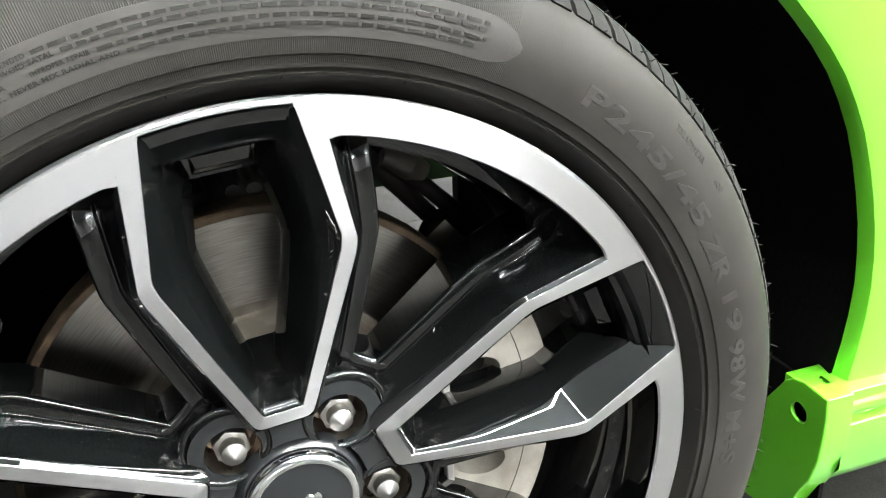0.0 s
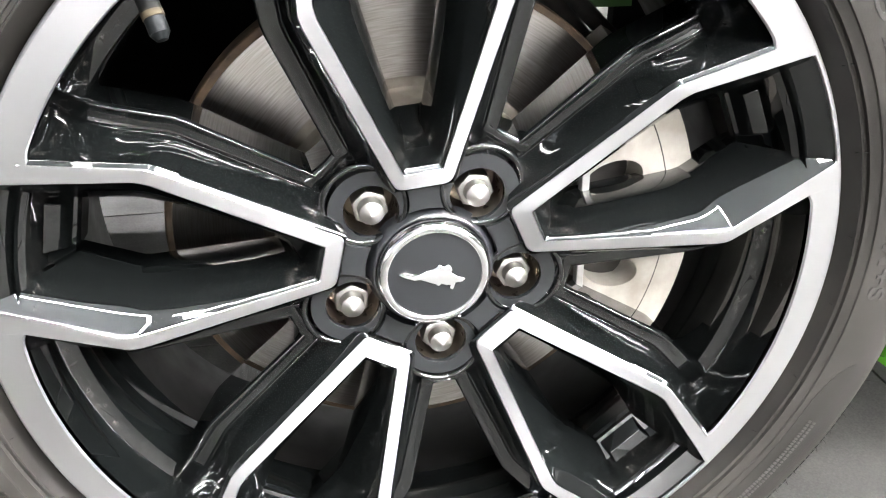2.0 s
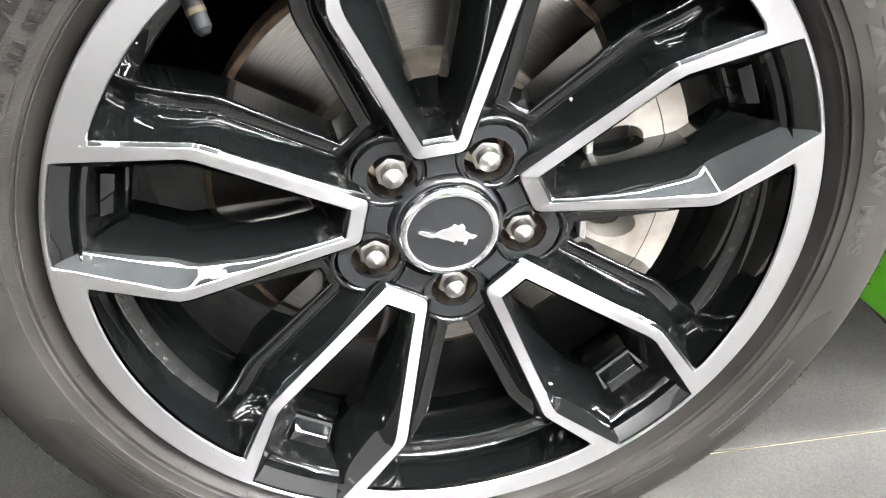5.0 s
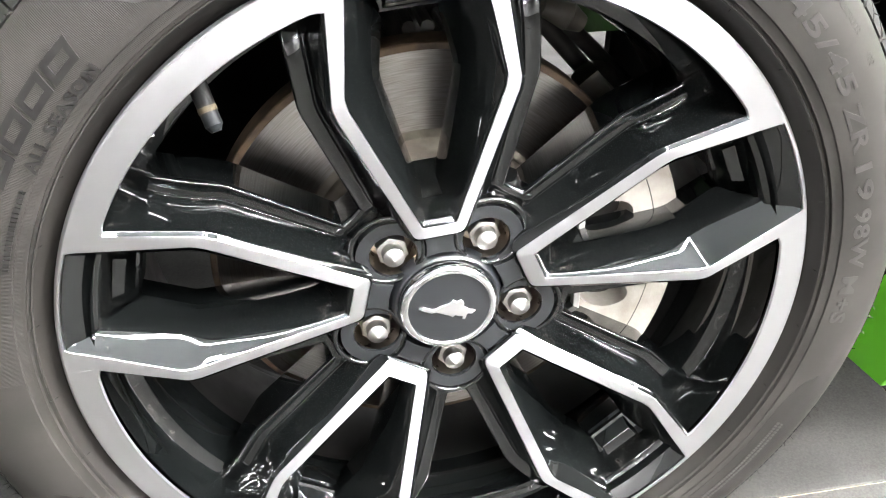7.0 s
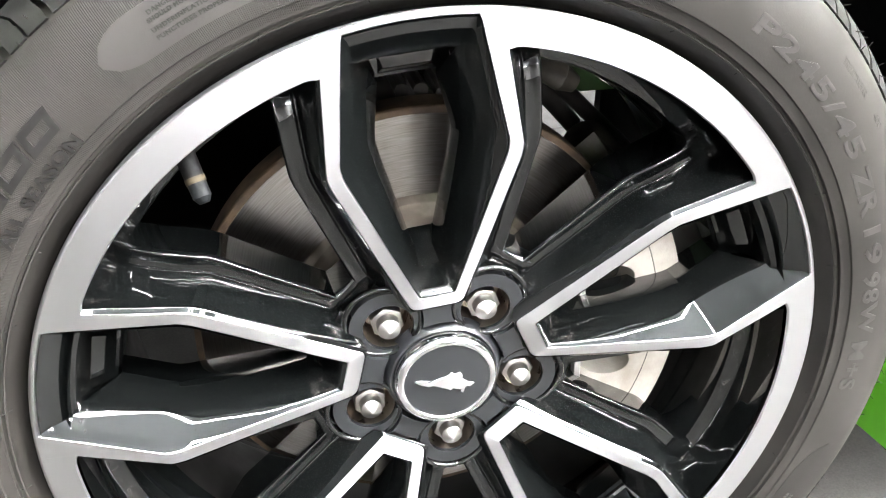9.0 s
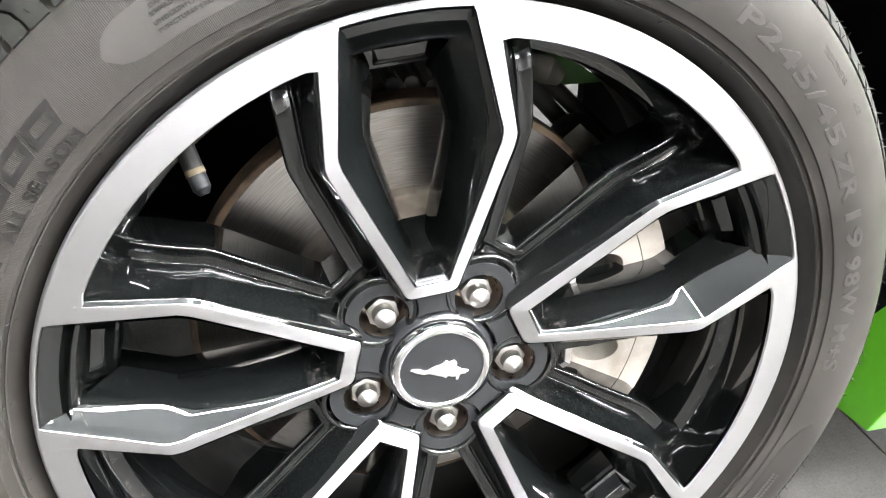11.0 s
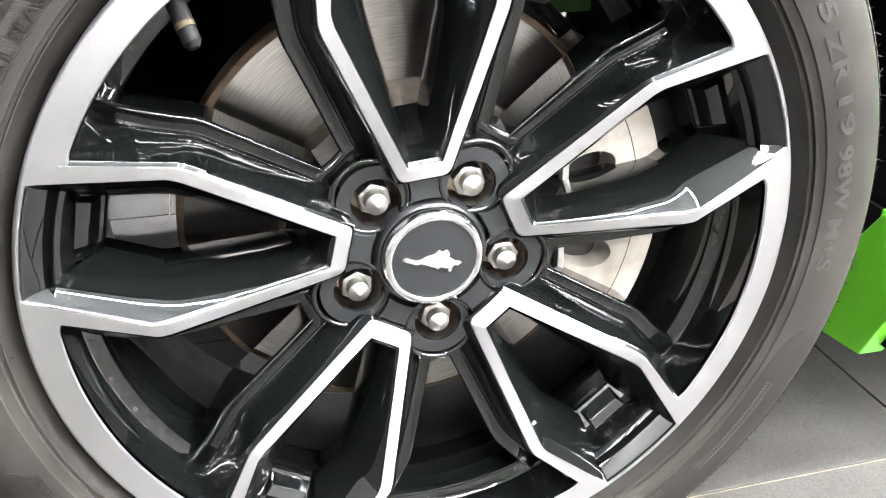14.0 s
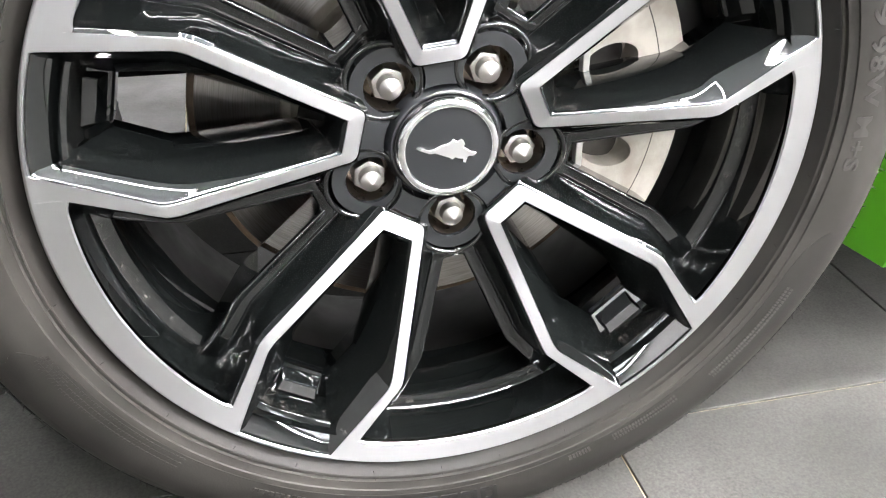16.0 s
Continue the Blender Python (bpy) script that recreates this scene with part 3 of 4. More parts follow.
def lug_nut(k):
    c = at_polar(0.05715, PHI - 36 - 72 * k)
    bm = bmesh.new()
    n = 24
    tilt = 20 + 13 * k

    def ring(prof_r, y, corner=0.0):
        vs = []
        for i in range(n):
            t = 2 * math.pi * i / n
            r = prof_r
            if corner:
                r = min(corner, prof_r / max(0.5, math.cos((t + math.pi / 6) % (math.pi / 3) - math.pi / 6)))
            vs.append(bm.verts.new((c.x + r * math.cos(t + radians(tilt)), y, c.z + r * math.sin(t + radians(tilt)))))
        return vs

    rings = [ring(0.0106, 0.034, 0.0123), ring(0.0106, 0.0118, 0.0122), ring(0.0104, 0.0108, 0.0114), ring(0.0098, 0.0102), ring(0.0082, 0.0101), ring(0.0079, 0.0094),
             ring(0.0078, 0.0028), ring(0.0074, 0.0022), ring(0.0009, -0.0016), ring(0.0004, -0.0018)]
    for p, q in zip(rings, rings[1:]):
        for i in range(n):
            bm.faces.new((p[i], p[(i + 1) % n], q[(i + 1) % n], q[i]))
    bm.faces.new(rings[-1])
    for r, tube, depth, out in ((0.0258, 0.0021, 0.0058, 0.006),):
        ring_ = around([(r + tube * math.cos(q), depth + tube * math.sin(q)) for q in (2 * math.pi * i / 12 for i in range(13))], 56)
        o = at_polar(0.05715 + out, PHI - 36 - 72 * k)
        bmesh.ops.translate(ring_, verts=ring_.verts, vec=(o.x, 0, o.z))
        part("boss_collar", ring_, black_gloss, hub, smooth=60)
    nut = part("lug_nut", bm, nut_steel, wheel, "plated hexagonal steel lug nut with a conical tip", smooth=22)
    m = around([(0.0105, 0.0338), (0.0145, 0.0335), (0.0168, 0.032), (0.0172, 0.0075)], 40)
    bmesh.ops.translate(m, verts=m.verts, vec=(c.x, 0, c.z))
    part("nut_seat", m, worn_well, nut, "worn brownish bare metal nut well", smooth=40)


for k in range(5):
    lug_nut(k)

# centre cap
cap = part("centre_cap", around([(0.0425, 0.0118), (0.0412, 0.0075), (0.0398, 0.0026), (0.0384, 0.0012), (0.0370, 0.0014), (0.0362, 0.006)], 96), cap_black, wheel, "black centre cap with a chrome ring", smooth=40)
part("chrome_ring", around([(0.0364, 0.0030), (0.0363, -0.0032), (0.0357, -0.0052), (0.0344, -0.0066), (0.0326, -0.0073), (0.0311, -0.0072), (0.0303, -0.0066), (0.0300, -0.0052)], 96), chrome, cap, "polished chrome ring", smooth=50)
part("cap_face", around([(0.0302, -0.0056), (0.02, -0.0061), (0.01, -0.0064), (0.0, -0.0065)], 96), cap_black, cap, "flat black cap face", smooth=60)
# emblem: a plain slanted streak with a wavy tail
streak = [(-118, 3), (-112, 8), (-95, 3), (-80, -4), (-62, -2), (-48, 6), (-35, 12), (-20, 14), (-8, 20), (2, 30), (8, 26), (15, 22), (30, 28), (38, 20), (42, 8), (38, 0), (48, -8), (60, -18), (75, -22), (82, -27), (74, -36), (60, -34),
          (52, -40), (46, -60), (38, -56), (40, -44), (25, -42), (10, -36), (0, -44), (-10, -36), (-30, -28), (-48, -20), (-62, -14), (-80, -16), (-98, -8), (-110, -3)]
bm = prism([((x + 10) * 0.000215, (z + 8) * 0.00021) for x, z in streak], -0.0058, -0.0078, taper=0.9)
part("emblem", bm, emblem_metal, cap, "small silver emblem, a slanted streak", smooth=25)

# tyre valve
valve = bmesh.new()
va, vb = Vector((-0.158, 0.0, 0.203)), Vector((-0.1445, -0.021, 0.1635))
dirv = (vb - va).normalized()
rod(valve, va - dirv * 0.012, va + dirv * 0.036, 0.0068, 0.0056, 16)
stem = part("valve_stem", valve, stem_rubber, wheel, "rubber tyre valve with a grey cap", smooth=40)
part("valve_collar", rod(bmesh.new(), va + dirv * 0.036, va + dirv * 0.0395, 0.0059, 0.0059, 16), brass, stem, "worn brass collar", smooth=40)
bm = rod(bmesh.new(), va + dirv * 0.0395, vb + dirv * 0.001, 0.0054, 0.0054, 20)
rod(bm, vb + dirv * 0.001, vb + dirv * 0.0045, 0.0052, 0.003, 20)
part("valve_cap", bm, valve_rubber, stem, "ribbed grey plastic cap", smooth=40)


# ---- tyre ----
SIDE = [(0.2560, -0.0060), (0.2636, -0.0170), (0.2685, -0.0240), (0.2732, -0.0304), (0.2736, -0.0324), (0.2745, -0.0329), (0.2751, -0.0315), (0.2770, -0.0320), (0.2776, -0.0344), (0.2800, -0.0348), (0.2838, -0.0362), (0.2845, -0.0373),
        (0.2870, -0.0377), (0.2960, -0.0389), (0.3060, -0.0392), (0.3160, -0.0375), (0.3240, -0.0343), (0.3300, -0.0305), (0.3333, -0.0275), (0.3350, -0.0235), (0.3385, -0.0150), (0.3415, -0.006), (0.343, 0.004)]
BASE = SIDE + [(0.3440, 0.02), (0.3445, 0.083), (0.3440, 0.146), (0.343, 0.172), (0.335, 0.192), (0.306, 0.205), (0.275, 0.198), (0.256, 0.188)]
TYRE_R = 0.351


def settle(bm):
    """Flattens the tyre where it stands on the floor."""
    for v in bm.verts:
        low = -HUB + 0.0004
        if v.co.z < low + 0.03:
            d = max(0.0, low + 0.03 - v.co.z)
            if v.co.y < 0.02:
                v.co.y -= 0.10 * d * d / 0.05
            if v.co.z < low:
                v.co.z = low
    return bm


# browner band; the groove's shade beside the rim is put into its colour too
bead_shade_rubber = material("shaded_bead_band", (0.014, 0.0125, 0.011), 0.6, 0.0, 0.0, 0.25)
mottle(bead_shade_rubber, (0.0066, 0.0058, 0.0049), (0.0122, 0.0109, 0.0093), 18, 8)
relief(bead_shade_rubber, 900, 0.0002, 0.25)
tyre = part("tyre", settle(around(BASE, 360)), [rubber, bead_shade_rubber], wheel, "black rubber tyre with raised sidewall lettering", smooth=30)
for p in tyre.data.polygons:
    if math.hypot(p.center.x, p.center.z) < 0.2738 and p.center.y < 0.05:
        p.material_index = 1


def side_y(r):
    rs = [p[0] for p in SIDE]
    return float(np.interp(r, rs, [p[1] for p in SIDE]))


def wrap(bm, r0, middle, lift=0.0009, flip=1):
    """Bends a flat relief (x along, y outward, z proud) onto the sidewall. middle: degrees at x = 0."""
    for v in bm.verts:
        x, h, z = v.co
        r = r0 + flip * h
        a = radians(middle) - flip * x / r0
        y = side_y(r) - (z + 0.0004) * lift / 0.001
        v.co = (r * math.cos(a), y, r * math.sin(a))
    return settle(bm)


def lettering(text, size, length, bold=0.0):
    cu = bpy.data.curves.new("letters", "FONT")
    cu.body, cu.size, cu.align_x, cu.align_y = text, size, "CENTER", "CENTER"
    cu.extrude, cu.offset, cu.space_character, cu.resolution_u = 0.0008, bold, 1.12, 3
    ob = new("letters", cu)
    me = bpy.data.meshes.new_from_object(ob.evaluated_get(bpy.context.evaluated_depsgraph_get()))
    bpy.data.objects.remove(ob)
    bm = bmesh.new()
    bm.from_mesh(me)
    wide = max(v.co.x for v in bm.verts) - min(v.co.x for v in bm.verts)
    for v in bm.verts:
        v.co.x *= length / wide
    bmesh.ops.triangulate(bm, faces=bm.faces)
    for limit in (0.008, 0.004, 0.002):
        bmesh.ops.subdivide_edges(bm, edges=[e for e in bm.edges if e.calc_length() > limit], cuts=1)
        bmesh.ops.triangulate(bm, faces=bm.faces)
    return bm


def slab_strip(spans, height, thick=0.0008, at=0.0, slant=0.0):
    """Small raised bars along a line: spans of (start, end)."""
    bm = bmesh.new()
    for a, b in spans:
        n = max(1, int((b - a) / 0.004))
        cols = []
        for i in range(n + 1):
            x = a + (b - a) * i / n
            cols.append([bm.verts.new((x + slant * s, at + s * height / 2, t)) for s, t in ((-1, -thick), (-1, thick), (1, thick), (1, -thick))])
        for p, q in zip(cols, cols[1:]):
            for j in range(3):
                bm.faces.new((p[j], p[j + 1], q[j + 1], q[j]))
        bm.faces.new(cols[0])
        bm.faces.new(cols[-1][::-1])
    return bm


def word_spans(length, seed, low=0.006, high=0.016, gap=0.0022):
    rnd = random.Random(seed)
    x, out = -length / 2, []
    while x < length / 2:
        w = rnd.uniform(low, high)
        out.append((x, min(x + w, length / 2)))
        x += w + gap
    return out


# size marking
letter_rubber = material("letter_rubber", (0.045, 0.043, 0.04), 0.5, 0.0, 0.0, 0.3)
mottle(letter_rubber, (0.0186, 0.0174, 0.0160), (0.0268, 0.0251, 0.0230), 30)
# darker outline material: the shade along the letters' edges is put into its colour
edge_shade_rubber = material("letter_edge_shade", (0.02, 0.019, 0.0175), 0.6)
mottle(edge_shade_rubber, (0.0145, 0.0136, 0.0124), (0.020, 0.0188, 0.0172), 60)
for text, a0, a1, r in (("P245/45", 56.1, 32.3, 0.3003), ("ZR", 30.6, 23.2, 0.2985), ("19", 21.6, 15.9, 0.2985), ("98W", 13.9, 4.0, 0.2975), ("M+S", 2.6, -5.6, 0.2955)):
    length = r * radians(a0 - a1)
    part("size_marking_edge", wrap(lettering(text, 0.0158, length + 0.0006, 0.0005), r, (a0 + a1) / 2, 0.00018), edge_shade_rubber, tyre, "thin dark outline, painted shade round the marking")
    part("size_marking", wrap(lettering(text, 0.0158, length, 0.0002), r, (a0 + a1) / 2, 0.00032), letter_rubber, tyre, "raised moulded size marking")
part("season_marking", wrap(lettering("ALL SEASON", 0.0098, 0.076, 0.0003), 0.2882, 141.0), rubber_dark, tyre, "raised moulded words")


def moulded_block(spec, r0, middle, name="maker_marking", label="raised maker's mark as plain blocks", material_=rubber_dark):
    for limit in (0.012, 0.006, 0.003):
        bmesh.ops.subdivide_edges(spec, edges=[e for e in spec.edges if e.calc_length() > limit], cuts=1, use_grid_fill=True)
    bmesh.ops.triangulate(spec, faces=spec.faces)
    return part(name, wrap(spec, r0, middle), material_, tyre, label)


# maker's marks as plain upright blocks
def block_word(n, w, h, gap, slant=0.0):
    x0 = -(n * w + (n - 1) * gap) / 2
    bm = bmesh.new()
    for i in range(n):
        a = x0 + i * (w + gap)
        hole = 0.0040
        for sx, ex, cy, hh in ((a, a + hole, 0, h), (a + w - hole, a + w, 0, h), (a + hole, a + w - hole, h / 2 - hole / 2, hole), (a + hole, a + w - hole, -h / 2 + hole / 2, hole)):
            v = []
            for x, y in ((sx, cy - hh / 2), (ex, cy - hh / 2), (ex, cy + hh / 2), (sx, cy + hh / 2)):
                v.append((x + slant * y, y))
            lo = [bm.verts.new((x, y, -0.0008)) for x, y in v]
            hi = [bm.verts.new((x, y, 0.0008)) for x, y in v]
            bm.faces.new(hi)
            for j in range(4):
                bm.faces.new((lo[j], lo[(j + 1) % 4], hi[(j + 1) % 4], hi[j]))
    return bm


# smooth field for the small print
def sheet(a0, a1, r0, r1, n=60, point=4.5):
    """A thin raised field on the sidewall with rounded ends."""
    bm = bmesh.new()
    cols = []
    for i in range(n + 1):
        f = i / n
        w = a0 + (a1 - a0) * f
        e = min(f, 1 - f) * abs(a1 - a0)
        k = min(1.0, math.sqrt(max(0.02, 1 - (1 - min(1, e / point)) ** 2)))
        m, h = (r0 + r1) / 2, (r1 - r0) / 2 * k
        cols.append([bm.verts.new(at_polar(m + s * h, w, side_y(m + s * h) - d)) for s, d in ((-1, -0.001), (-0.985, 0.0003), (-0.5, 0.0004), (0, 0.0004), (0.5, 0.0004), (0.985, 0.0003), (1, -0.001))])
    for a, b in zip(cols, cols[1:]):
        for j in range(6):
            bm.faces.new((a[j], a[j + 1], b[j + 1], b[j]))
    return settle(bm)


# darker hatching; the lower sidewall's shade is put into its colour as well
shaded_panel_rubber = material("shaded_hatching_rubber", (0.018, 0.017, 0.0155), 0.62, 0.0, 0.0, 0.2)
mottle(shaded_panel_rubber, (0.0078, 0.0071, 0.0062), (0.0128, 0.0117, 0.0103), 16, 8)
relief(shaded_panel_rubber, 700, 0.0003, 0.35)
part("hatched_field", sheet(-161.0, -15.5, 0.2885, 0.3270, 150, 9.0), shaded_panel_rubber, tyre, "finely hatched field, darkened with the lower sidewall's shade", smooth=40)
part("print_field", sheet(126.6, 65.0, 0.2925, 0.3165), smooth_rubber, tyre, "smooth raised field for small print", smooth=40)
moulded_block(block_word(4, 0.0215, 0.0135, 0.0030, 0.35), 0.3040, 142.3)
moulded_block(block_word(7, 0.0140, 0.0155, 0.0030), 0.3015, -93.5)
for text, r, a0, a1 in (("RECOMMENDED", 0.3113, 114.1, 109.4), ("TIRE TO AVOID FATAL", 0.3079, 114.9, 107.4), ("IMPROPER REPAIR", 0.3031, 109.8, 104.8), ("NEVER MIX RADIAL AND", 0.2990, 112.0, 102.6),
                        ("DANGER", 0.3113, 120.2, 117.4), ("SHOULD MOUNT", 0.3079, 120.6, 115.4), ("UNDERINFLATION/OVER", 0.3031, 120.8, 112.0), ("PUNCTURES PROPERLY.", 0.2990, 120.8, 112.5)):
    part("small_print", wrap(lettering(text, 0.0030, r * radians(a0 - a1), 0.0001), r, (a0 + a1) / 2, 0.0006), print_rubber, tyre, "line of small moulded print")
for row, (r, a0, a1) in enumerate(((0.3113, 108.9, 69.0), (0.3079, 106.8, 69.0), (0.3031, 104.2, 69.0), (0.2990, 102.0, 70.0), (0.3113, 117.0, 114.7))):
    moulded_block(slab_strip(word_spans(r * radians(a0 - a1), 40 + row, 0.003, 0.009, 0.0018), 0.0019, 0.0005), r, (a0 + a1) / 2, "small_print", "lines of small moulded print", print_rubber)
for row in range(3):
    moulded_block(slab_strip(word_spans(0.13, 80 + row, 0.0014, 0.0032, 0.0011), 0.0020, 0.0005), 0.3005 - row * 0.0042, -146.0, "small_print", "lines of small moulded print", shaded_panel_rubber)
for row in range(2):
    moulded_block(slab_strip(word_spans(0.026, 97 + row, 0.0014, 0.003, 0.0011), 0.0020, 0.0005), 0.299 - row * 0.0045, -156.5, "small_print", "lines of small moulded print", shaded_panel_rubber)
moulded_block(slab_strip(word_spans(0.042, 90, 0.0022, 0.0034, 0.0016), 0.0042), 0.2965, -117.5, "small_print", "lines of small moulded print", shaded_panel_rubber)
moulded_block(slab_strip(word_spans(0.056, 91, 0.0016, 0.0030, 0.0009), 0.0036), 0.2882, 156.8, "small_print", "lines of small moulded print")
for row in range(2):
    moulded_block(slab_strip(word_spans(0.095, 92 + row, 0.001, 0.0024, 0.0012), 0.0026, 0.0005), 0.3025 - row * 0.0042, -34.5, "small_print", "lines of small moulded print", smooth_rubber)
for row in range(2):
    moulded_block(slab_strip(word_spans(0.062, 83 + row, 0.001, 0.0022, 0.0011), 0.0024, 0.0005), 0.2965 - row * 0.0038, -56.0, "small_print", "lines of small moulded print", smooth_rubber)
moulded_block(slab_strip(word_spans(0.02, 94, 0.0012, 0.0026, 0.0012), 0.0045, 0.0005), 0.2935, -68.0, "small_print", "lines of small moulded print", smooth_rubber)
for a0, a1 in ((-22, -48), (-50, -76)):
    moulded_block(slab_strip(word_spans(0.3305 * radians(a0 - a1), 120 - a0, 0.003, 0.006, 0.002), 0.0014, 0.0006), 0.3300, (a0 + a1) / 2, "shoulder_marking", "row of short moulded dashes")
part("wear_marking", wrap(lettering("TREADWEAR", 0.0058, 0.032, 0.0), 0.3210, 41.2, 0.0003), rubber, tyre, "small moulded wear grade")
part("wear_marking", wrap(lettering("400", 0.0062, 0.0105, 0.0), 0.3210, 34.6, 0.0003), rubber, tyre, "small moulded wear grade")


# ---- tread ----
def tread_block(y0, y1, span, skew, shoulder=False):
    """One block of the tread at the angle 0, proud of the carcass."""
    bm = bmesh.new()
    ys = [y0, y0 + 0.003, (y0 + y1) / 2, y1] if not shoulder else [-0.0262, -0.0205, -0.0110, 0.002, 0.018, y1]
    rs = [TYRE_R - 0.001, TYRE_R, TYRE_R, TYRE_R] if not shoulder else [0.3352, 0.3398, 0.3455, 0.3492, TYRE_R - 0.0003, TYRE_R]
    base = 0.330 if shoulder else 0.342
    cols = []
    for i in range(3):
        a = radians(-span / 2 + span * i / 2)
        bend = [skew * max(0.0, y + 0.026) ** 1.5 * 4 for y in ys]
        cols.append([bm.verts.new((r * math.cos(a + t), y, r * math.sin(a + t))) for r, y, t in zip(rs, ys, bend)] +
                    [bm.verts.new((base * math.cos(a + t), y, base * math.sin(a + t))) for y, t in ((ys[-1], bend[-1]), (ys[0] + 0.006, bend[0]))])
    n = len(cols[0])
    for a, b in zip(cols, cols[1:]):
        for j in range(n):
            bm.faces.new((a[j], a[(j + 1) % n], b[(j + 1) % n], b[j]))
    bm.faces.new(cols[0][::-1])
    bm.faces.new(cols[-1])
    return bm


COUNT = 70
PITCH = 360 / COUNT
for y0, y1, skew, turn, span, rounded in ((-0.0262, 0.032, 1.7, 0.0, 2.25, True), (-0.0262, 0.026, 1.7, 2.38, 1.95, True), (0.039, 0.074, 1.3, 2.0, 4.5, False), (0.083, 0.118, -1.0, 0.8, 4.5, False)):
    me = mesh_of(tread_block(y0, y1, span, skew, rounded), "tread_block", shaded_tread_rubber, 40)
    for i in range(COUNT):
        w = i * PITCH + turn
        if abs((w + 90 + 180) % 360 - 180) < 17:
            continue
        b = new("tread_block", me)
        b.parent = tyre
        b.rotation_euler = (0, -radians(w), 0)

# moulding whiskers along the shoulder
bm = bmesh.new()
rnd = random.Random(5)
for i in range(240):
    w = i * 1.5 + rnd.uniform(-0.3, 0.3)
    if abs((w + 90 + 180) % 360 - 180) < 14:
        continue
    r, y = rnd.choice(((0.3345, -0.0265), (0.3400, -0.0195), (0.3478, -0.003)))
    p = at_polar(r, w, y)
    q = at_polar(r + rnd.uniform(0.001, 0.0035), w + rnd.uniform(-0.6, 0.6), y - rnd.uniform(0.001, 0.004))
    rod(bm, p, q, 0.0005, 0.00025, 4)
tagged(part("whisker", bm, rubber, tyre, "thin rubber moulding whiskers"), kind="stuff")
bm = bmesh.new()
for i in range(30):
    w = i * 12 + 4 + rnd.uniform(-1, 1)
    rod(bm, at_polar(0.2716, w, -0.0285), at_polar(0.2768, w + rnd.uniform(-0.7, 0.7), -0.0338), 0.00045, 0.0003, 4)
tagged(part("bead_whisker", bm, rubber_dark, tyre, "thin rubber moulding whiskers beside the rim"), kind="stuff")


# ---- brake ----
brake = thing("brake_disc", AXIS, "ground iron brake disc with a rusty outer edge", "brake disc")
part("friction_ring", around([(0.106, 0.0745), (0.1075, 0.074), (0.166, 0.074), (0.1665, 0.0745)], 160), iron, brake, "brushed iron friction face", smooth=40)
part("disc_edge", around([(0.1664, 0.0744), (0.1705, 0.0752), (0.1715, 0.0765), (0.1715, 0.098), (0.105, 0.099)], 160), rusty, brake, "rusted brown edge", smooth=30)
part("disc_hat", around([(0.1062, 0.0746), (0.1045, 0.0752), (0.099, 0.0746), (0.0965, 0.072), (0.093, 0.053), (0.0905, 0.0505), (0.0, 0.0495)], 96), hat_iron, brake, "dull bare iron hat", smooth=35)

caliper = thing("brake_caliper", AXIS, "light grey cast aluminium brake caliper beside the disc", "brake caliper")
outer = []
for i in range(25):
    w = -36 + i * 3.1
    outer.append((0.1915 * math.cos(radians(w)), 0.1915 * math.sin(radians(w))))
inner = []
for i in range(25):
    w = 36 - i * 3.0
    r = 0.112 + (0.006 if 10 < abs(w) < 24 else 0)
    inner.append((r * math.cos(radians(w)), r * math.sin(radians(w))))
body = mesh_of(prism(outer + inner, 0.034, 0.066), "caliper", caliper_cast, 0)
holes = []
for w, r, a in ((17, 0.136, 14), (-13, 0.138, -14)):
    c = at_polar(r, w)
    holes.append(mesh_of(prism(circle(c.x, c.z, 0.021, 28, 0.62, radians(a)), 0.0, 0.058), "hole", dark_steel, 0))
cal = new("caliper_body", carve(body, holes))
cal.parent = caliper
for p in cal.data.polygons:
    p.use_smooth = True
cal.data.set_sharp_from_angle(angle=radians(30))
_m = cal.modifiers.new("edges", "BEVEL")
_m.width, _m.segments, _m.limit_method, _m.angle_limit = 0.004, 3, "ANGLE", radians(40)
part("caliper_bridge", around([(0.150, 0.067), (0.186, 0.067), (0.190, 0.071), (0.190, 0.125), (0.150, 0.125)], 30, -38, 40), caliper_cast, caliper, smooth=30)
for w, r in ((17, 0.136), (-13, 0.138)):
    c = at_polar(r, w)
    m = around([(0.02, 0.062), (0.017, 0.054), (0.0, 0.053)], 24)
    bmesh.ops.translate(m, verts=m.verts, vec=(c.x, 0, c.z))
    part("piston_pocket", m, dark_steel, caliper, "dark piston pocket")
bm = bmesh.new()
pad = [at_polar(0.118, -24), at_polar(0.124, -24), at_polar(0.124, 27), at_polar(0.118, 27)]
prism([(p.x, p.z) for p in pad], 0.028, 0.036, bm)
part("pad_spring", bm, zinc, caliper, "pale steel spring plate", bevel=0.001)
bm = bmesh.new()
for i in range(20):
    w0, w1 = -30 + i * 3, -27 + i * 3
    rod(bm, at_polar(0.1725, w0, 0.0342), at_polar(0.1725, w1, 0.0342), 0.0005, 0.0005, 5)
part("casting_seam", bm, dark_steel, caliper, "thin dark casting seam")


# ---- suspension behind the wheel ----
boot_rubber = material("dull_boot", (0.1, 0.09, 0.075), 0.55)
mottle(boot_rubber, (0.06, 0.054, 0.044), (0.14, 0.125, 0.1), 40)
knuckle = thing("suspension_strut", AXIS, "dark steel strut and pale arm behind the brake disc", "suspension")
part("strut_tube", rod(bmesh.new(), (0.01, 0.22, 0.02), (0.03, 0.30, 0.46), 0.03, 0.03, 20), dark_steel, knuckle, smooth=40)
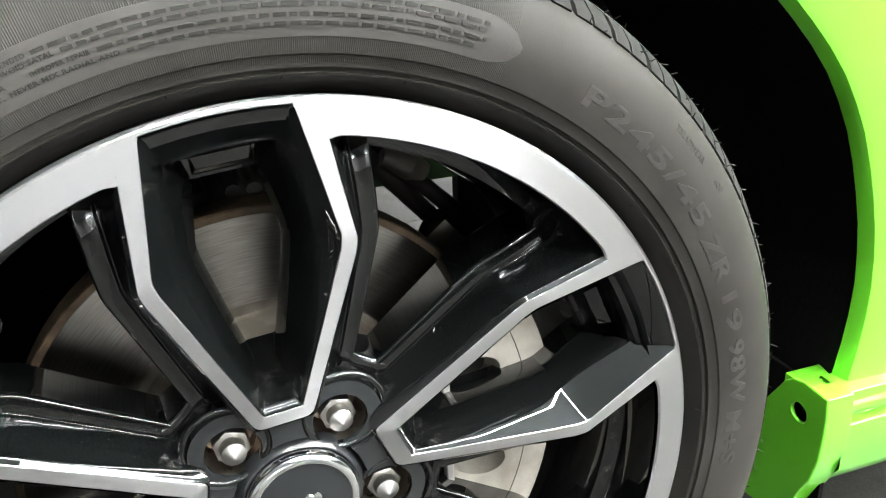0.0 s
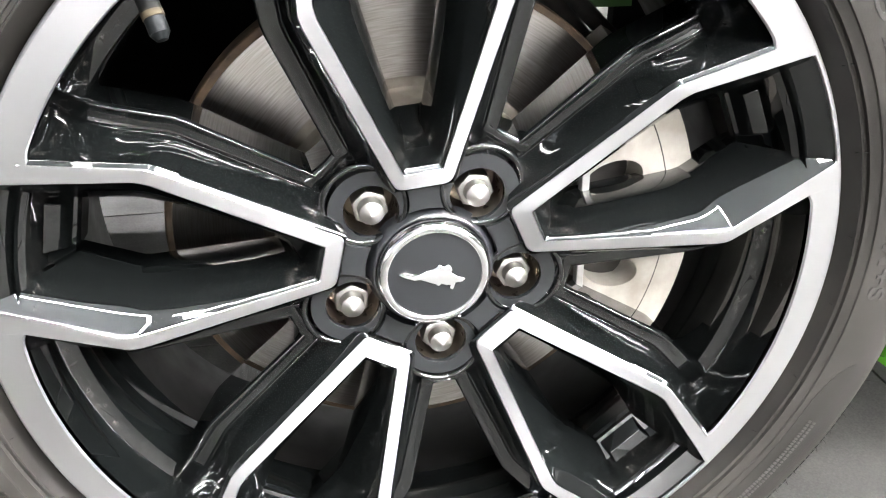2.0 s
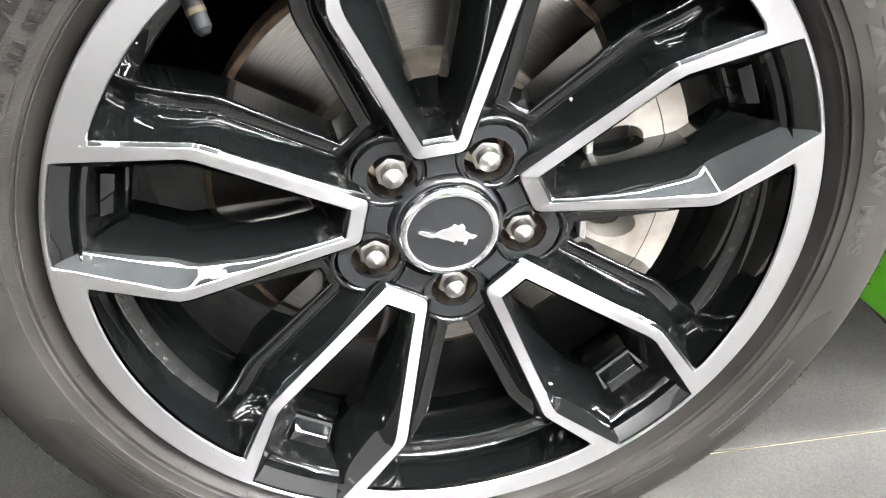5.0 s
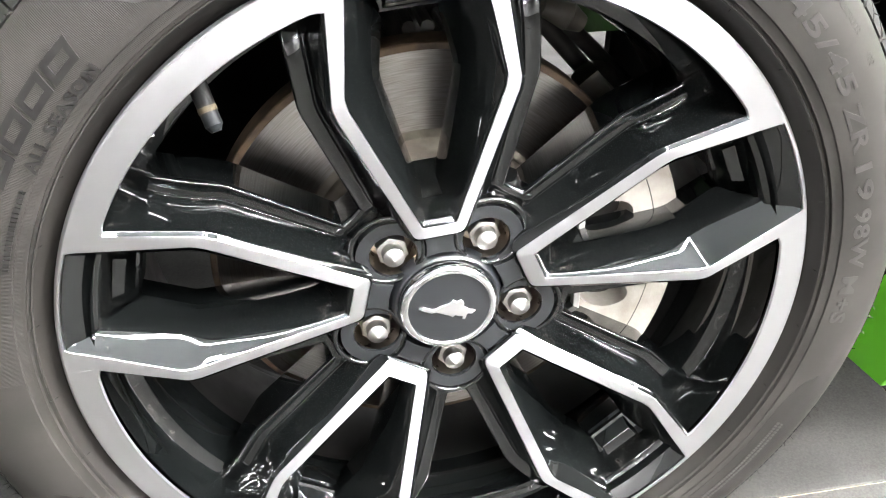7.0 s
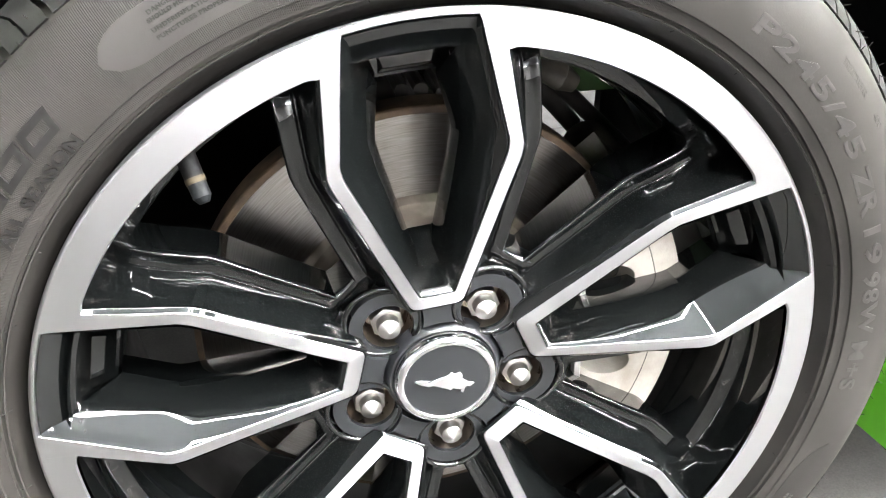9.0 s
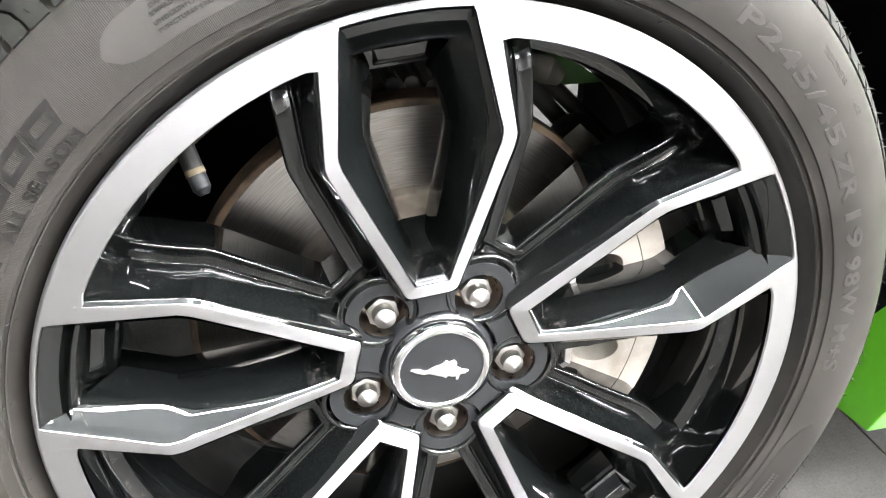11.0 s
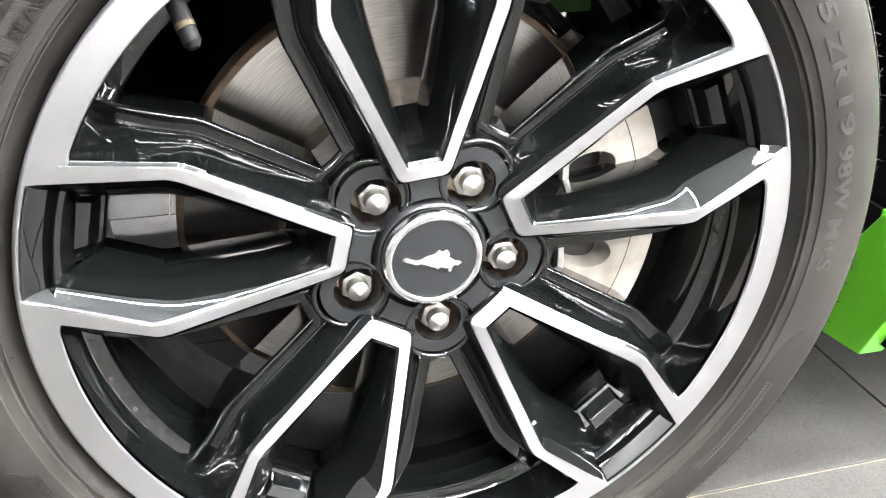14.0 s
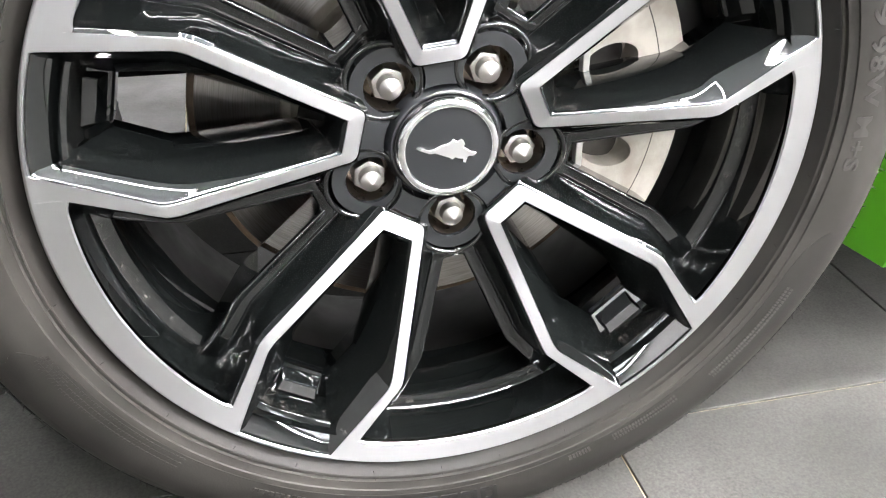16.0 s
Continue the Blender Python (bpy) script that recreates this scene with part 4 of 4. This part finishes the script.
part("upright", rod(bmesh.new(), (0.0, 0.15, -0.12), (0.01, 0.24, 0.2), 0.045, 0.03, 14), dark_steel, knuckle, smooth=40)
part("link_bar", rod(bmesh.new(), (0.112, 0.23, 0.149), (0.198, 0.23, 0.055), 0.0085, 0.0085, 14), dark_steel, knuckle, smooth=40)
part("link_bar", rod(bmesh.new(), (0.135, 0.23, 0.143), (0.232, 0.23, 0.050), 0.0078, 0.0078, 14), dark_steel, knuckle, smooth=40)
boot = around([(0.0, -0.03), (0.012, -0.028), (0.019, -0.018), (0.021, 0.0), (0.024, 0.05)], 24)
bmesh.ops.translate(boot, verts=boot.verts, vec=(0.179, 0.17, 0.070))
part("joint_boot", boot, boot_rubber, knuckle, "dull grey joint housing", smooth=40)
part("joint_boot", box(bmesh.new(), (0.168, 0.14, 0.012), (0.205, 0.2, 0.06)), dark_steel, knuckle, bevel=0.006)
part("link_boot", rod(rod(bmesh.new(), (0.126, 0.222, 0.146), (0.150, 0.222, 0.136), 0.008, 0.013, 16), (0.150, 0.222, 0.136), (0.164, 0.222, 0.128), 0.013, 0.008, 16), boot_rubber, knuckle, "dark rubber boot", smooth=40)
part("axle_arm", rod(bmesh.new(), (-0.02, 0.16, -0.16), (0.05, 0.8, -0.14), 0.028, 0.035, 14), dark_steel, knuckle, smooth=40)
for px, pz in ((-0.03, 0.166), (-0.008, 0.169), (0.006, 0.169), (0.022, 0.165)):
    part("bolt", rod(bmesh.new(), (px, 0.115, pz), (px, 0.16, pz), 0.0055, 0.0055, 8), dark_steel, knuckle, "dull steel bolt end", smooth=40)


# ---- car body ----
car = thing("car", (0, 0, 0), "lime green car body round the wheel", "car")
ARCH = 0.445


def arch_radius(w):
    """Radius of the arch's edge by the angle in degrees."""
    w = abs(w - 90)
    return float(np.interp(w, (0, 50, 56, 60, 65.5, 76.5, 82, 87, 95), (0.430, 0.440, 0.448, 0.4525, 0.455, 0.4545, 0.453, 0.4487, 0.440)))


def fender():
    bm = bmesh.new()
    rows = []
    for i in range(61):
        w = -9 + i * 198 / 60
        d = at_polar(1, w)
        rim_r = arch_radius(w)
        row = []
        for r, y in ((rim_r + 0.004, 0.022), (rim_r, 0.019), (rim_r + 0.001, 0.009), (rim_r + 0.003, 0.005), (rim_r + 0.008, 0.0035), (rim_r + 0.04, 0.002), (rim_r + 0.2, 0.008), (rim_r + 0.4, 0.04)):
            p = d * r
            row.append(bm.verts.new((p.x, y, p.z + HUB)))
        rows.append(row)
    for a, b in zip(rows, rows[1:]):
        for j in range(7):
            bm.faces.new((a[j], a[j + 1], b[j + 1], b[j]))
    return bm


part("fender", fender(), green, car, "glossy lime green wheel arch", smooth=42)

# liner: dark tunnel round the wheel, closed at the back
bm = bmesh.new()
rows = []
for i in range(61):
    w = -8 + i * 196 / 60
    rows.append([bm.verts.new(at_polar(r, w, y) + AXIS) for r, y in ((arch_radius(w) + 0.003, 0.0205), (arch_radius(w) + 0.012, 0.06), (arch_radius(w) + 0.012, 0.34), (0.36, 0.35))])
for a, b in zip(rows, rows[1:]):
    for j in range(3):
        bm.faces.new((a[j], a[j + 1], b[j + 1], b[j]))
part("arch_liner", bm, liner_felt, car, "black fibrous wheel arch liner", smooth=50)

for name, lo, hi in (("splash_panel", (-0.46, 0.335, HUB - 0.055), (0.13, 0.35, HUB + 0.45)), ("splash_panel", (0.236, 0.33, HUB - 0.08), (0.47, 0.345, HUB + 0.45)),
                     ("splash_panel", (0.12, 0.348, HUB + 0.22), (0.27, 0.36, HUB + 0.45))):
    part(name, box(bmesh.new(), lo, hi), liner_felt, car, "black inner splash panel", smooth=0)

# folded end of the side skirt with a fixing hole
def tab_face():
    # outline over (y, z) of the end plate; x follows its slope
    pts = [(-0.0135, -0.021), (0.0122, -0.0188), (0.0255, -0.0225), (0.034, -0.029), (0.0625, -0.070), (0.12, -0.11), (0.12, -0.185), (0.0814, -0.180),
           (0.0294, -0.173), (0.0235, -0.1595), (0.0085, -0.127), (-0.0014, -0.109), (-0.0092, -0.0837), (-0.0124, -0.060), (-0.0139, -0.037)]
    return [(y, HUB + z) for y, z in pts]


def tab_solid():
    bm = bmesh.new()
    lo, hi = [], []
    for y, z in tab_face():
        x = 0.410 + (HUB - 0.05 - z) * 0.09
        lo.append(bm.verts.new((x, y, z)))
        hi.append(bm.verts.new((x + 0.004, y, z)))
    n = len(lo)
    bm.faces.new(lo)
    bm.faces.new(hi[::-1])
    for i in range(n):
        bm.faces.new((lo[i], hi[i], hi[(i + 1) % n], lo[(i + 1) % n]))
    return bm


def tab_return():
    """The plate's outer edge folded back along the car."""
    bm = bmesh.new()
    edge = tab_face()[8:] + tab_face()[:1] + [(0.0055, HUB - 0.0198), (0.0055, HUB - 0.09), (0.03, HUB - 0.15)]
    lo, hi = [], []
    for y, z in edge:
        x = 0.410 + (HUB - 0.05 - z) * 0.09
        lo.append(bm.verts.new((x + 0.002, y, z)))
        hi.append(bm.verts.new((x + 0.027, y, z)))
    n = len(lo)
    bm.faces.new(lo)
    bm.faces.new(hi[::-1])
    for i in range(n):
        bm.faces.new((lo[i], hi[i], hi[(i + 1) % n], lo[(i + 1) % n]))
    return bm


hole = bmesh.new()
rod(hole, (0.38, 0.016, HUB - 0.050), (0.44, 0.016, HUB - 0.050), 0.0085, 0.0085, 24)
flap = new("skirt_end", carve(mesh_of(tab_solid(), "skirt_end", green, 0), [mesh_of(hole, "hole", green, 0)]))
flap.parent = car
flap["label"] = "lime green skirt end plate with a round hole"
part("return_edge", tab_return(), green, flap, smooth=30, bevel=0.0008)
_m = flap.modifiers.new("edges", "BEVEL")
_m.width, _m.segments, _m.limit_method, _m.angle_limit = 0.0015, 2, "ANGLE", radians(40)

bm = bmesh.new()
sec = [(-0.0095, HUB - 0.022), (-0.0095, HUB - 0.031), (-0.012, HUB - 0.034), (-0.012, HUB - 0.040), (-0.003, HUB - 0.043), (-0.003, HUB - 0.050), (-0.012, HUB - 0.052), (-0.0085, HUB - 0.098), (0.0, HUB - 0.112), (0.012, HUB - 0.126), (0.06, HUB - 0.128), (0.02, HUB - 0.0225)]
cols = []
for x in (0.434, 0.46, 0.9, 1.5):
    cols.append([bm.verts.new((x + (HUB - 0.05 - z) * 0.09 * (1 if x < 0.45 else 0), y, z)) for y, z in sec])
for a, b in zip(cols, cols[1:]):
    for j in range(len(sec)):
        q = (j + 1) % len(sec)
        bm.faces.new((a[j], a[q], b[q], b[j]))
bm.faces.new(cols[-1])
part("side_skirt", bm, green, car, "lime green side skirt with a groove", smooth=25, bevel=0.001)
part("skirt_top", box(bmesh.new(), (0.4135, 0.0, HUB - 0.0405), (0.455, 0.04, HUB - 0.0262)), green, car, smooth=0, bevel=0.001)
# added black sheet, stands in for the darkness inside the hole
part("hole_dark_sheet", box(bmesh.new(), (0.437, 0.006, HUB - 0.16), (0.441, 0.1, HUB - 0.0405)), liner_felt, car, "added black sheet that darkens the skirt end's hole", smooth=0)
bm = box(bmesh.new(), (0.62, 0.0, HUB - 0.021), (1.5, 0.05, 0.8))
part("door_panel", bm, green, car, smooth=0, bevel=0.004)
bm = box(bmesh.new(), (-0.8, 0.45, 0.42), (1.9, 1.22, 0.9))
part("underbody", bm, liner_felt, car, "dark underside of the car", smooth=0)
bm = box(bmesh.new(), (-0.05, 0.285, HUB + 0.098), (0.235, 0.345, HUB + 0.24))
# body green darkened: the wheel well's shade is put into this colour
shaded_green = material("shaded_green_underside", (0.03, 0.075, 0.018), 0.6)
mottle(shaded_green, (0.018, 0.045, 0.011), (0.036, 0.1, 0.018), 20)
part("inner_wing", bm, shaded_green, car, "green inner wing, darkened with the wheel well's shade", smooth=40)


# ---- floor tiles ----
TW, TD = 0.8, 0.4
X0, Y0 = 0.178, 0.050


def tile():
    bm = box(bmesh.new(), (0.0013, 0.0013, -0.012), (TW - 0.0013, TD - 0.0013, -0.0012))
    top = [v for v in bm.verts if v.co.z > -0.005]
    bmesh.ops.bevel(bm, geom=[e for e in bm.edges if e.verts[0] in top and e.verts[1] in top], offset=0.0006, segments=1, affect="EDGES")
    return bm


tile_mesh = mesh_of(tile(), "floor_tile", tile_mat, 0)
edge = bmesh.new()
for j in range(-31, 14):
    for i in range(-8, 13):
        ox = X0 + i * TW + (0 if j % 2 else TW / 2)
        oy = Y0 + j * TD
        if -5 < ox < 5.2 and -4.6 < oy < 4.3:
            t = new("floor_tile", tile_mesh)
            t.parent = floor
            t.location = (ox, oy, 0.0012)
        else:
            # tiles cut at the walls
            x0, x1, y0, y1 = max(ox + 0.0013, -5), min(ox + TW - 0.0013, 9), max(oy + 0.0013, -12), min(oy + TD - 0.0013, 5)
            if x1 - x0 > 0.02 and y1 - y0 > 0.02:
                box(edge, (x0, y0, -0.0108), (x1, y1, 0.0))
tagged(part("cut_tile", edge, tile_mat, floor, "grey tiles cut along the walls", smooth=0), kind="stuff")
